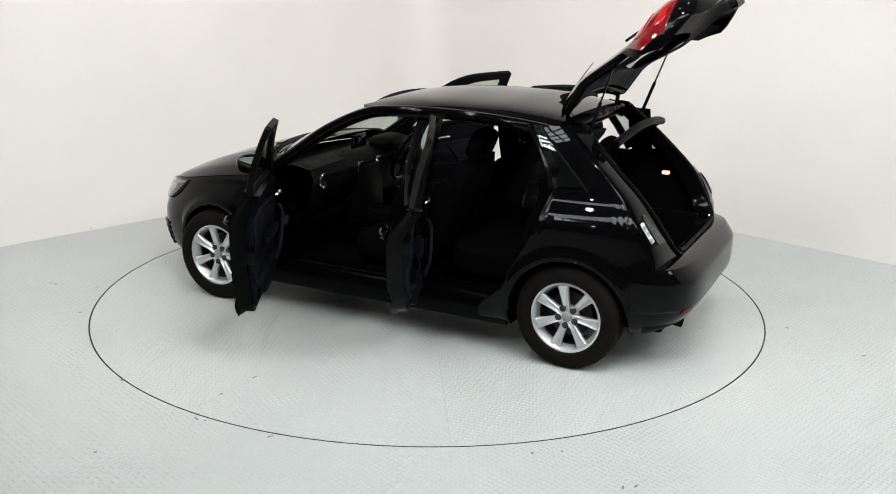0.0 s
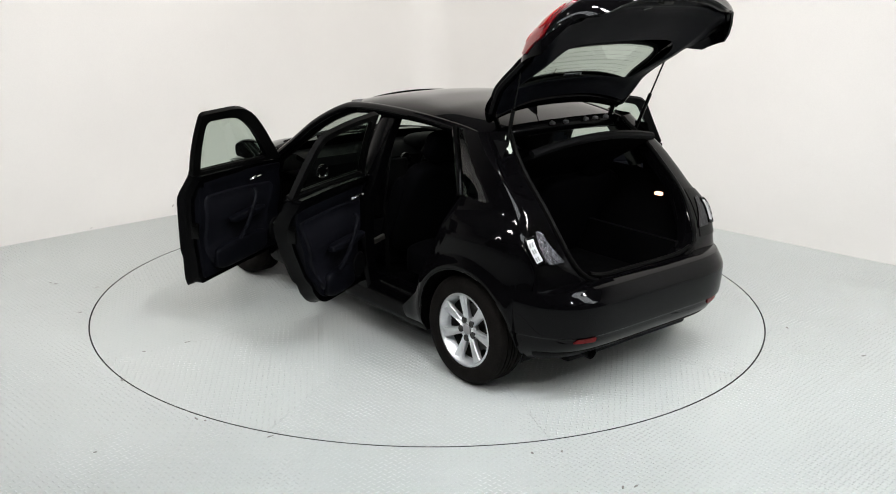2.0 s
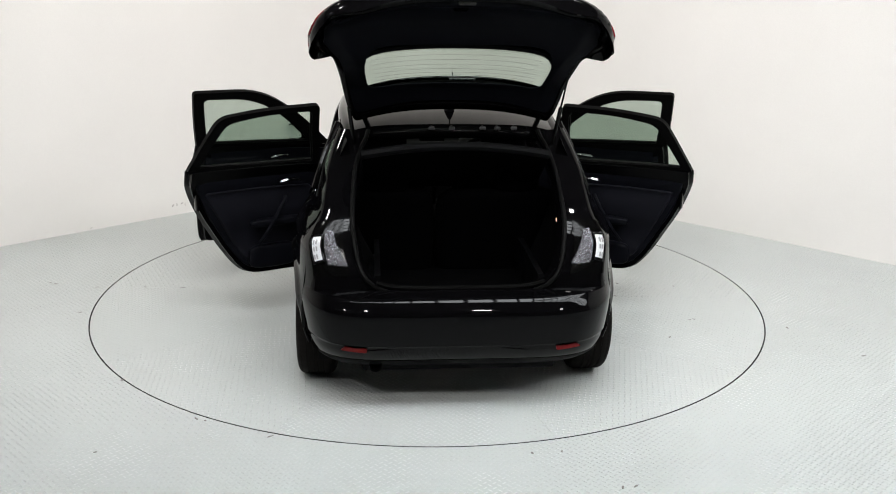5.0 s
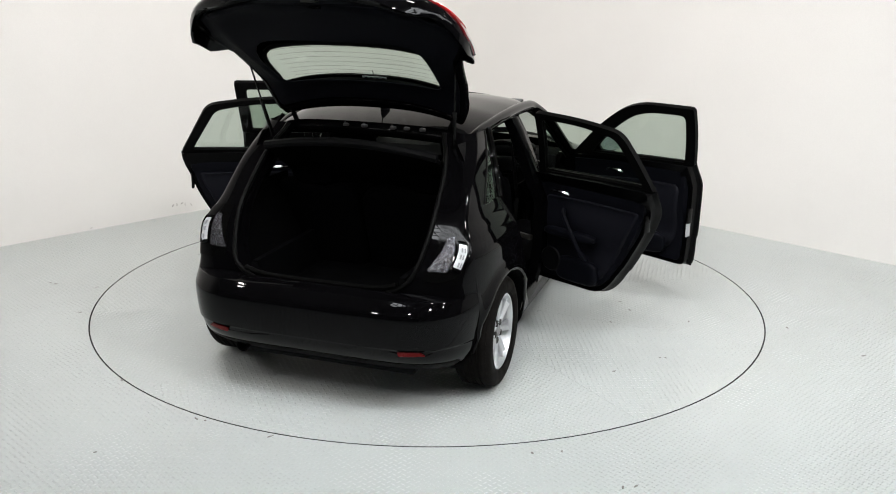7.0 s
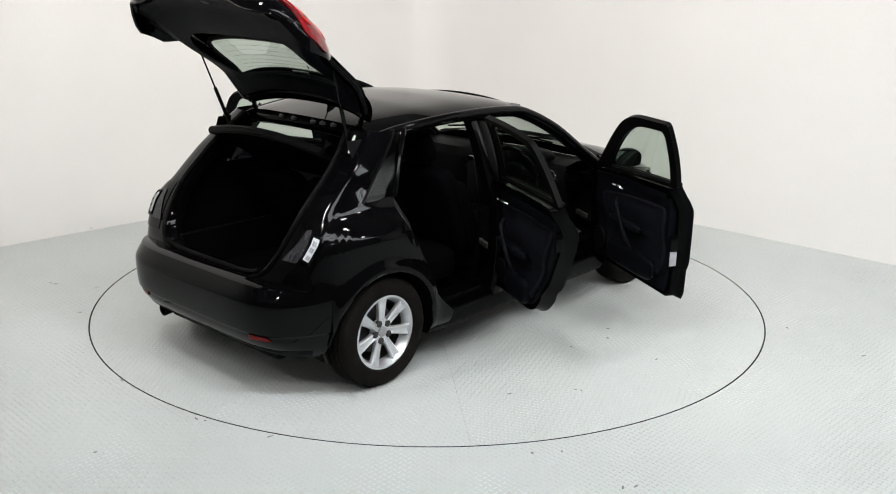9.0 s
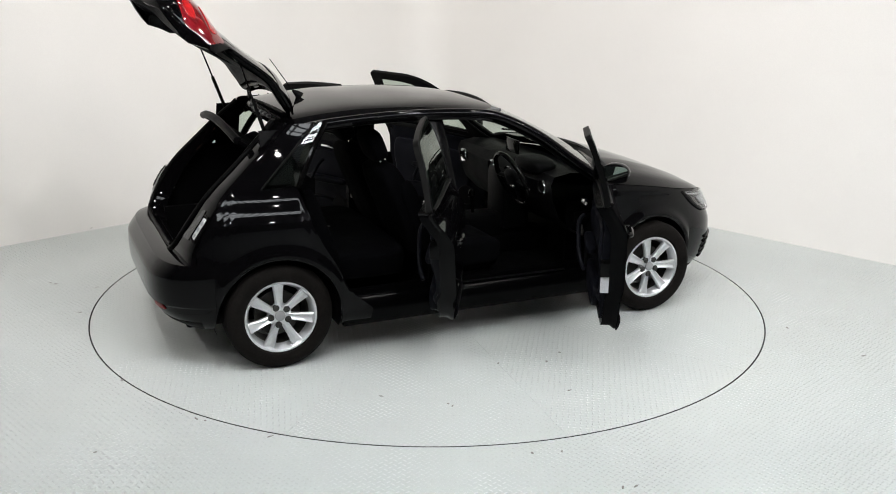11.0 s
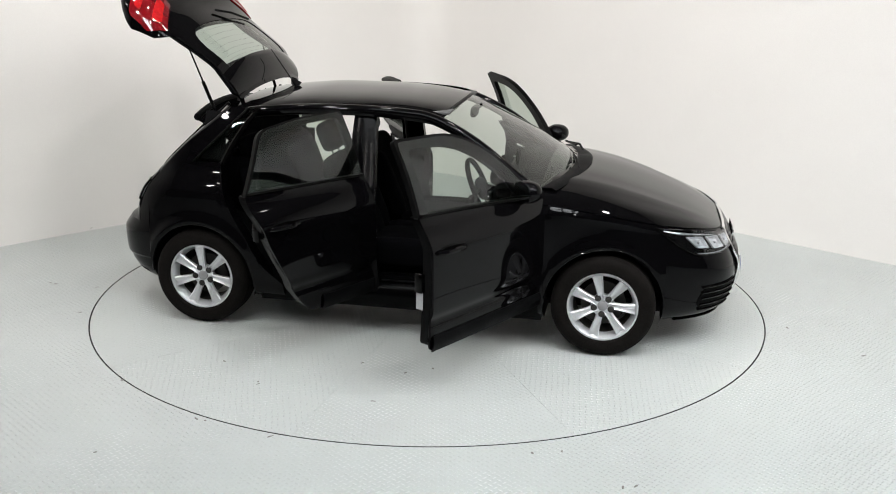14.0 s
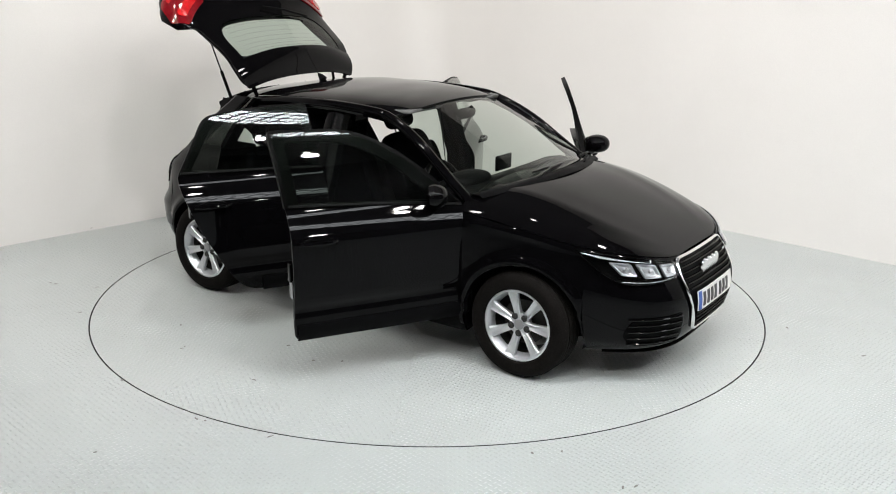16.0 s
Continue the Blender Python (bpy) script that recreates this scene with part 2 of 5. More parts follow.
def rounded(corners, per=5, straight=5):
    """A closed 2-D loop from (a, b, radius) corners, each rounded, with points along the straights."""
    k = len(corners)
    arcs = []
    for i in range(k):
        p0, p1, p2 = Vector(corners[i - 1][:2]), Vector(corners[i][:2]), Vector(corners[(i + 1) % k][:2])
        r = corners[i][2]
        d0, d2 = (p0 - p1), (p2 - p1)
        r = min(r, d0.length * 0.49, d2.length * 0.49)
        a, c = p1 + d0.normalized() * r, p1 + d2.normalized() * r
        arcs.append([(1 - t) ** 2 * a + 2 * t * (1 - t) * p1 + t * t * c for t in [j / per for j in range(per + 1)]])
    loop = []
    for i in range(k):
        loop += arcs[i]
        a, b = arcs[i][-1], arcs[(i + 1) % k][0]
        loop += [a.lerp(b, j / straight) for j in range(1, straight)]
    return [(q[0], q[1]) for q in loop]


def fill(loop, place, rings=7, centre=None):
    """A patch inside a closed 2-D loop, in rings round its centre, put into space by place(a, b)."""
    c = Vector(centre) if centre else sum((Vector(q) for q in loop), Vector((0, 0))) / len(loop)
    grid = [[place(*(c.lerp(Vector(q), i / rings))) for q in loop] for i in range(rings, 0, -1)]
    bm = sheet(grid, closed_v=True)
    bm.verts.ensure_lookup_table()
    m, k = len(grid), len(loop)
    tip = bm.verts.new(place(*c))
    bm.verts.ensure_lookup_table()
    for j in range(k):
        bm.faces.new((bm.verts[(m - 1) * k + j], tip, bm.verts[(m - 1) * k + (j + 1) % k]))
    return bm


def gridfill(loop, place, da=0.05, db=0.02):
    """A patch inside a closed 2-D loop, cut into an even grid, put into space by place(a, b)."""
    bm = bmesh.new()
    bm.faces.new([bm.verts.new((a, 0, b)) for a, b in loop])
    for k, step, n in ((0, da, Vector((1, 0, 0))), (1, db, Vector((0, 0, 1)))):
        lo, hi = min(q[k] for q in loop), max(q[k] for q in loop)
        for i in range(int(lo / step) - 1, int(hi / step) + 2):
            if lo + 0.003 < i * step < hi - 0.003:
                bmesh.ops.bisect_plane(bm, geom=bm.verts[:] + bm.edges[:] + bm.faces[:], dist=1e-6, plane_co=n * (i * step), plane_no=n)
    for v in bm.verts:
        v.co = place(v.co.x, v.co.z)
    return bm


def ring(outer, inner, place, steps=3):
    """A band between two closed loops of the same number of points."""
    grid = [[place(*Vector(a).lerp(Vector(b), i / steps)) for a, b in zip(outer, inner)] for i in range(steps + 1)]
    return sheet(grid, closed_v=True)


def thick(bm, depth, m=None):
    """Gives a sheet thickness along its normals."""
    bmesh.ops.recalc_face_normals(bm, faces=bm.faces)
    bmesh.ops.solidify(bm, geom=list(bm.faces), thickness=depth)
    return bm


def part(name, bm, material, parent=None, label="", angle=40, flat=False):
    """Links a bmesh as one mesh object under a thing or a part."""
    bmesh.ops.remove_doubles(bm, verts=bm.verts, dist=2e-5)
    bmesh.ops.recalc_face_normals(bm, faces=bm.faces)
    me = bpy.data.meshes.new(name)
    bm.to_mesh(me)
    bm.free()
    me.materials.append(material)
    if not flat:
        me.polygons.foreach_set("use_smooth", [True] * len(me.polygons))
        me.set_sharp_from_angle(angle=radians(angle))
    ob = new(name, me)
    if parent is not None:
        ob.parent = parent
    if label:
        tagged(ob, label)
    return ob


def thing(name, label, category, group="", kind=""):
    ob = new(name)
    ob.empty_display_size = 0.1
    return tagged(ob, label, category, group, kind)


# ---- the room: two white walls that meet in a rounded corner, dark hall behind ----
CORNER = Vector((-0.09, 4.15))
DIR_L = Vector((-0.722, -0.692)).normalized()
DIR_R = Vector((0.735, -0.678)).normalized()
SPAN = 11.5


def wall_sheet(name, a, b, z1, material, label, inward):
    """A wall with thickness, from a to b in plan."""
    a, b, n = Vector(a), Vector(b), Vector(inward)
    out = -n * 0.15
    bm = bmesh.new()
    loop = [a, b, b + out, a + out]
    lo = [bm.verts.new((q.x, q.y, 0)) for q in loop]
    hi = [bm.verts.new((q.x, q.y, z1)) for q in loop]
    for i in range(4):
        bm.faces.new((lo[i], lo[(i + 1) % 4], hi[(i + 1) % 4], hi[i]))
    bm.faces.new(lo[::-1])
    bm.faces.new(hi)
    return tagged(part(name, bm, material, None, label, flat=True), label, "wall", kind="structure")


NORM_L = Vector((-DIR_L.y, DIR_L.x))
NORM_L = NORM_L if NORM_L.y < 0 else -NORM_L
NORM_R = Vector((-DIR_R.y, DIR_R.x))
NORM_R = NORM_R if NORM_R.y < 0 else -NORM_R
COVE = 0.45


FLOOR_MARKS = [(-2.66, 0.12), (-2.62, 0.10), (-2.25, -0.46), (-2.31, 0.04), (-1.52, -2.30), (-1.65, -1.50), (-1.14, -1.95), (-1.09, -1.97), (-0.74, -2.13), (0.65, -2.25), (0.51, -2.27), (2.28, -0.60), (0.88, -2.57), (0.94, -2.56), (2.58, -1.05)]
WALL_MARKS = [(3.07, 0.088), (3.03, 0.092), (2.98, 0.095), (2.95, 0.082), (2.89, 0.069), (3.83, 0.018)]
TABLE_MARKS = [(0.18, 1.71), (0.20, 1.97), (-0.60, -1.65), (0.07, -1.75), (0.15, -1.36), (-0.59, -1.68), (-0.89, -1.43), (-0.12, -1.28), (0.29, -1.27)]


def scuff(seed):
    """A thin uneven fleck of dirt or chipped paint."""
    rnd = random.Random(seed)
    n, turn = 9, rnd.random() * 3
    a, b = 0.008 + 0.009 * rnd.random(), 0.004 + 0.003 * rnd.random()
    bm = bmesh.new()
    top = []
    for k in range(n):
        t, q = 2 * math.pi * k / n, 0.7 + 0.6 * rnd.random()
        x, y = a * q * math.cos(t), b * q * math.sin(t)
        top.append(bm.verts.new((x * math.cos(turn) - y * math.sin(turn), x * math.sin(turn) + y * math.cos(turn), 0.0012)))
    low = [bm.verts.new((v.co.x * 1.1, v.co.y * 1.1, 0.0)) for v in top]
    bm.faces.new(top)
    for k in range(n):
        bm.faces.new((low[k], low[(k + 1) % n], top[(k + 1) % n], top[k]))
    return bm


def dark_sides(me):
    """Colours a floor plate's upright faces at the turntable gap near black, as shade."""
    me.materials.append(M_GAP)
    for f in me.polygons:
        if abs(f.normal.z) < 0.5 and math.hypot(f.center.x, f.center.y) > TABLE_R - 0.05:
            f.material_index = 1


def build_room():
    left_end, right_end = CORNER + DIR_L * SPAN, CORNER + DIR_R * SPAN
    far = left_end + DIR_R * SPAN
    walls = []
    walls.append(wall_sheet("wall_left", CORNER + DIR_L * COVE, left_end, CEILING, M_WALL, "plain white painted studio wall", NORM_L))
    wall_sheet("wall_right", CORNER + DIR_R * COVE, right_end, CEILING, M_WALL, "plain white painted studio wall", NORM_R)
    wall_sheet("wall_back_left", left_end, far, CEILING, M_DARKWALL, "plain grey hall wall", -DIR_L)
    wall_sheet("wall_back_right", right_end, far, CEILING, M_DARKWALL, "plain grey hall wall", -DIR_R)
    # rounded corner between the white walls
    a, b = CORNER + DIR_L * COVE, CORNER + DIR_R * COVE
    arc = [(1 - t) ** 2 * a + 2 * t * (1 - t) * CORNER + t * t * b for t in [i / 20 for i in range(21)]]
    back = [b - NORM_R * 0.15, CORNER + Vector((0, 0.25)), a - NORM_L * 0.15]
    rows = [[Vector((q.x, q.y, z)) for q in arc + back] for z in (0, CEILING)]
    tagged(part("wall_corner", sheet(rows, closed_v=True), M_WALL, None), "rounded white corner between the studio walls", "wall", kind="structure")
    # floor with a round hole for the turntable
    bm = bmesh.new()
    n = 160
    hole = [bm.verts.new((math.cos(2 * math.pi * i / n) * (TABLE_R + 0.009), math.sin(2 * math.pi * i / n) * (TABLE_R + 0.009), 0)) for i in range(n)]
    pit = [bm.verts.new((v.co.x, v.co.y, -0.06)) for v in hole]
    rim = [bm.verts.new((math.cos(2 * math.pi * i / n) * 13, math.sin(2 * math.pi * i / n) * 13 - 3, 0)) for i in range(n)]
    for i in range(n):
        j = (i + 1) % n
        bm.faces.new((hole[i], rim[i], rim[j], hole[j]))
        bm.faces.new((pit[i], hole[i], hole[j], pit[j]))
    fl = part("floor", bm, M_FLOOR, None, flat=True)
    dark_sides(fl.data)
    for i, (x, y) in enumerate(FLOOR_MARKS):
        fl_mark = part("scuff_mark", scuff(i), M_SCUFF, fl, flat=True)
        fl_mark.location = (x, y, 0.0)
    for i, (d, z) in enumerate(WALL_MARKS):
        spot = CORNER + DIR_L * d + NORM_L * 0.001
        mark = part("scuff_mark", scuff(80 + i), M_WALLMARK, walls[0], flat=True)
        mark.matrix_basis = Matrix.Translation((spot.x, spot.y, z)) @ Matrix.Rotation(math.atan2(NORM_L.y, NORM_L.x) + math.pi / 2, 4, "Z") @ Matrix.Rotation(math.pi / 2, 4, "X")
    tagged(fl, "light grey painted steel tread plate floor", "floor", kind="structure")
    # pit bottom, coloured near black so that the gap reads as shaded
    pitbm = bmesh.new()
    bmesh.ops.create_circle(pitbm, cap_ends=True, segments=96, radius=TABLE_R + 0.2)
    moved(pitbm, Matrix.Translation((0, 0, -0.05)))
    tagged(part("floor_pit", pitbm, M_GAP, None, flat=True), "pit under the turntable, coloured dark as shade", "floor", kind="structure")
    # ceiling
    cb = bmesh.new()
    q = [CORNER + Vector((0, 0.4)), left_end + Vector((-0.4, 0)), far + Vector((0, -0.4)), right_end + Vector((0.4, 0))]
    lo = [cb.verts.new((v.x, v.y, CEILING)) for v in q]
    hi = [cb.verts.new((v.x, v.y, CEILING + 0.1)) for v in q]
    cb.faces.new(lo)
    cb.faces.new(hi[::-1])
    for i in range(4):
        cb.faces.new((lo[i], lo[(i + 1) % 4], hi[(i + 1) % 4], hi[i]))
    tagged(part("ceiling", cb, M_CEIL, None, flat=True), "plain grey hall ceiling", "ceiling", kind="structure")


def build_rooflights():
    """A glazed strip of bright panes in dark bars under the ceiling, and round spots."""
    for y0, y1 in ((-4.02, -3.12),):
        strip = thing("roof_light", "long roof light with bright panes in dark bars", "roof light", "roof lights", "structure")
        strip.matrix_basis = pose(2.6, (y0 + y1) / 2, CEILING - 0.12)
        half = (y1 - y0) / 2
        bays = 33
        pitch = 0.28
        pane_mesh = bar_mesh = None
        lanes = 4
        for i in range(bays):
            for k in range(lanes):
                w = 2 * half / lanes
                if pane_mesh is None:
                    ob = part("pane", box(-pitch / 2 + 0.022, pitch / 2 - 0.022, -w / 2 + 0.022, w / 2 - 0.022, -0.012, 0.012), M_SKY, strip, flat=True)
                    pane_mesh = ob.data
                else:
                    ob = new("pane", pane_mesh)
                    ob.parent = strip
                ob.location = ((i - (bays - 1) / 2) * pitch, -half + w * (k + 0.5), 0)
        for i in range(bays + 1):
            if bar_mesh is None:
                ob = part("bar", box(-0.02, 0.02, -half - 0.03, half + 0.03, -0.03, 0.03, 0.006), M_GAP, strip)
                bar_mesh = ob.data
            else:
                ob = new("bar", bar_mesh)
                ob.parent = strip
            ob.location = ((i - bays / 2) * pitch, 0, 0)
        for k in range(lanes + 1):
            ob = part("bar", box(-bays * pitch / 2, bays * pitch / 2, -0.02, 0.02, -0.026, 0.026, 0.006), M_GAP, strip)
            ob.location = (0, -half + 2 * half / lanes * k, 0.0)
    spot = thing("ceiling_spot", "round white ceiling spot lamp, lit", "spot lamp", "ceiling spots")
    body = bmesh.new()
    bmesh.ops.create_cone(body, cap_ends=True, segments=20, radius1=0.085, radius2=0.06, depth=0.14)
    part("housing", body, M_STEEL, spot)
    lens = bmesh.new()
    bmesh.ops.create_cone(lens, cap_ends=True, segments=20, radius1=0.04, radius2=0.04, depth=0.02)
    moved(lens, Matrix.Translation((0, 0, -0.075)))
    part("lens", lens, M_SPOT, spot)
    spot.matrix_basis = pose(*SPOTS[0], CEILING - 0.07)
    for q in SPOTS[1:]:
        copy_thing(spot, pose(*q, CEILING - 0.07))


def build_turntable():
    table = thing("turntable", "round steel tread plate turntable, painted light grey, slowly turning", "turntable")
    # ten wedge plates with fine joints between them, each plate's pattern turned with it
    first = None
    for i in range(10):
        if first is None:
            half, gap, n = math.pi / 10, 0.0009, 14
            rim = [(TABLE_R * math.cos(a), TABLE_R * math.sin(a)) for a in [-half + 2 * half * k / n for k in range(n + 1)]]
            tip = gap / math.sin(half)
            loop = [(tip, 0.0)] + [(x, y - math.copysign(gap, y) * (1 if k in (0, n) else 0)) for k, (x, y) in enumerate(rim)]
            bm = bmesh.new()
            top = [bm.verts.new((x, y, 0)) for x, y in loop]
            low = [bm.verts.new((x, y, -0.03)) for x, y in loop]
            bm.faces.new(top)
            for k in range(len(loop)):
                bm.faces.new((low[k], low[(k + 1) % len(loop)], top[(k + 1) % len(loop)], top[k]))
            ob = part("floor_plate", bm, M_FLOOR, table, flat=True)
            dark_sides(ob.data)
            first = ob.data
        else:
            ob = new("floor_plate", first)
            ob.parent = table
        ob.rotation_euler = (0, 0, radians(120.5 + 18 + 36 * i))
    for i, (x, y) in enumerate(TABLE_MARKS):
        ob = part("scuff_mark", scuff(40 + i), M_SCUFF, table, flat=True)
        ob.location = (x, y, 0.0)
    return table


build_room()
build_rooflights()
turntable = build_turntable()


# ---- the car: x ahead, y to its left, z up, origin on the ground midway between the axles ----
AXLE, HUB_Z, HALF_TRACK = 1.235, 0.302, 0.742
ARCH_R = 0.348
HALF_W = tab([(0.15, 0.66), (0.20, 0.79), (0.28, 0.835), (0.40, 0.853), (0.55, 0.868), (0.68, 0.869), (0.80, 0.868), (0.835, 0.864), (0.85, 0.858),
              (0.87, 0.8475), (0.89, 0.8365), (0.91, 0.822), (0.95, 0.791), (0.965, 0.783), (1.015, 0.766)])
NOSE = tab([(0.15, 1.85), (0.20, 1.945), (0.30, 2.005), (0.42, 2.025), (0.50, 2.015), (0.56, 1.99), (0.62, 1.955), (0.68, 1.915), (0.74, 1.875), (0.79, 1.845), (0.90, 1.80), (1.4, 1.78)])
TAIL = tab([(0.17, 1.64), (0.235, 1.745), (0.28, 1.815), (0.345, 1.862), (0.372, 1.868), (0.380, 1.872), (0.388, 1.887), (0.42, 1.891), (0.48, 1.892), (0.545, 1.8895), (0.565, 1.881), (0.58, 1.870), (0.60, 1.855), (0.62, 1.838), (0.645, 1.826), (0.67, 1.818), (0.8, 1.792), (0.95, 1.75), (1.1, 1.73), (1.4, 1.71)])
N_FRONT, N_REAR = 3.6, 5.7
REAR_ROUND = tab([(0.85, 5.7), (1.08, 4.6)])
EDGE_Z = tab([(0.80, 0.895), (1.0, 0.872), (1.235, 0.838), (1.42, 0.803), (1.547, 0.778), (1.70, 0.750), (1.80, 0.727), (1.87, 0.704), (1.91, 0.688)])
HOOD_Z = tab([(0.84, 1.005), (1.0, 1.0), (1.17, 0.975), (1.376, 0.92), (1.58, 0.848), (1.70, 0.800), (1.80, 0.752), (1.87, 0.713), (1.91, 0.688)])
BELT = tab([(-1.10, 1.012), (-0.6, 1.003), (-0.17, 0.988), (0.5, 0.95), (0.85, 0.912)])
ROOF_Z = tab([(-1.20, 1.345), (-1.05, 1.372), (-0.85, 1.398), (-0.6, 1.415), (-0.3, 1.415), (-0.05, 1.404), (0.12, 1.386), (0.27, 1.360)])
ROOF_Y = tab([(-1.2, 0.545), (-1.0, 0.575), (-0.6, 0.60), (-0.1, 0.602), (0.3, 0.575)])


GLASS_W = tab([(0.86, 0.800), (0.93, 0.787), (1.0, 0.770), (1.05, 0.7555), (1.1, 0.7386), (1.15, 0.7195), (1.2, 0.698), (1.25, 0.6747), (1.3, 0.649), (1.34, 0.627), (1.37, 0.608), (1.42, 0.577)])


def flank(x, z, upper=False):
    """Half width of the body at x ahead and z up; upper: the plane of the side windows, carried on below the belt."""
    end, n = (NOSE(z), N_FRONT) if x > 0 else (TAIL(z), REAR_ROUND(z))
    k = max(0.0, 1 - min(1.0, abs(x) / end) ** n) ** (1 / n)
    y = (GLASS_W(z) if upper or z > 1.015 else HALF_W(z)) * k
    if upper or z > 1.015:
        return y
    for ax in (AXLE, -AXLE):
        d = math.hypot(x - ax, z - HUB_Z)
        y += 0.018 * math.exp(-((d - ARCH_R - 0.012) / 0.036) ** 2) * min(1.0, max(0.0, (0.83 - z) / 0.12)) if z > 0.22 else 0
    # the shoulder crease
    if z < 0.95:
        y += (0.0 if x < 0.9 else 0.004) * math.exp(-((z - (0.845 if x < 0.9 else EDGE_Z(x) - 0.03)) / 0.02) ** 2)
        y -= 0.016 * math.exp(-((z - 0.45) / 0.032) ** 2) * (1 if abs(x) < 0.85 else 0.3)
    return y


def arch(x, floor_z):
    for ax in (AXLE, -AXLE):
        d = abs(x - ax)
        if d < ARCH_R:
            return max(floor_z, HUB_Z + math.sqrt(ARCH_R ** 2 - d * d))
    return floor_z


def columns(xs, lo, hi, rows=14):
    """A flank panel in columns at xs between the heights lo(x) and hi(x)."""
    return sheet([[(x, flank(x, lo(x) + (hi(x) - lo(x)) * j / rows), lo(x) + (hi(x) - lo(x)) * j / rows) for j in range(rows + 1)] for x in xs])


def arch_xs(ax, a, b, n=26):
    """Stations along the flank, dense at the wheel arch."""
    xs = [a + (b - a) * i / n for i in range(n + 1)]
    xs += [ax + ARCH_R * math.cos(math.pi * i / 24) for i in range(25)] + [ax + ARCH_R + 0.001, ax - ARCH_R - 0.001]
    return sorted(x for x in set(xs) if a - 1e-9 <= x <= b + 1e-9)


def nose_point(q, z, start=1.58):
    end = NOSE(z)
    far = math.acos(min(1, (start / end)) ** (N_FRONT / 2))
    t = q * far
    x = end * math.cos(t) ** (2 / N_FRONT)
    y = HALF_W(z) * abs(math.sin(t)) ** (2 / N_FRONT)
    return Vector((x, math.copysign(y, q), z))


def tail_point(q, z, start=1.58):
    end = TAIL(z)
    far = math.acos(min(1, (start / end)) ** (N_REAR / 2))
    t = q * far
    x = -end * math.cos(t) ** (2 / N_REAR)
    y = HALF_W(z) * abs(math.sin(t)) ** (2 / N_REAR)
    return Vector((x, math.copysign(y, q), z))


def nose_top(q):
    z = 0.7
    for _ in range(12):
        z = EDGE_Z(nose_point(q, z).x) - 0.004
    return z


def spread(n, power=1.0):
    return [math.copysign(abs(t) ** power, t) for t in [-1 + 2 * i / n for i in range(n + 1)]]


FRAME_IN_Y = tab([(0.62, 0.33), (0.64, 0.40), (0.67, 0.455), (0.73, 0.495), (0.80, 0.515), (0.95, 0.535), (1.12, 0.525), (1.24, 0.495), (1.32, 0.45)])
FRAME_IN_X = tab([(0.60, -1.76), (0.68, -1.73), (0.80, -1.66), (0.95, -1.555), (1.1, -1.40), (1.25, -1.24), (1.33, -1.15)])
FRAME_OUT_X = tab([(0.60, -1.665), (0.7, -1.66), (0.8, -1.615), (0.95, -1.50), (1.1, -1.36), (1.25, -1.17), (1.345, -1.06)])
FRAME_OUT_Z = tab([(-1.665, 0.60), (-1.66, 0.7), (-1.615, 0.8), (-1.50, 0.95), (-1.44, 1.012)])
DOOR_REAR = tab([(-1.078, 1.01), (-1.073, 0.92), (-1.002, 0.72), (-0.912, 0.565), (-0.84, 0.42), (-0.70, 0.29)])
DOOR_REAR_UP = tab([(1.0, -1.083), (1.1, -1.035), (1.25, -0.945), (1.325, -0.885)])
QUARTER_GLASS = tab([(1.0, -1.30), (1.1, -1.20), (1.25, -1.045), (1.325, -0.965)])


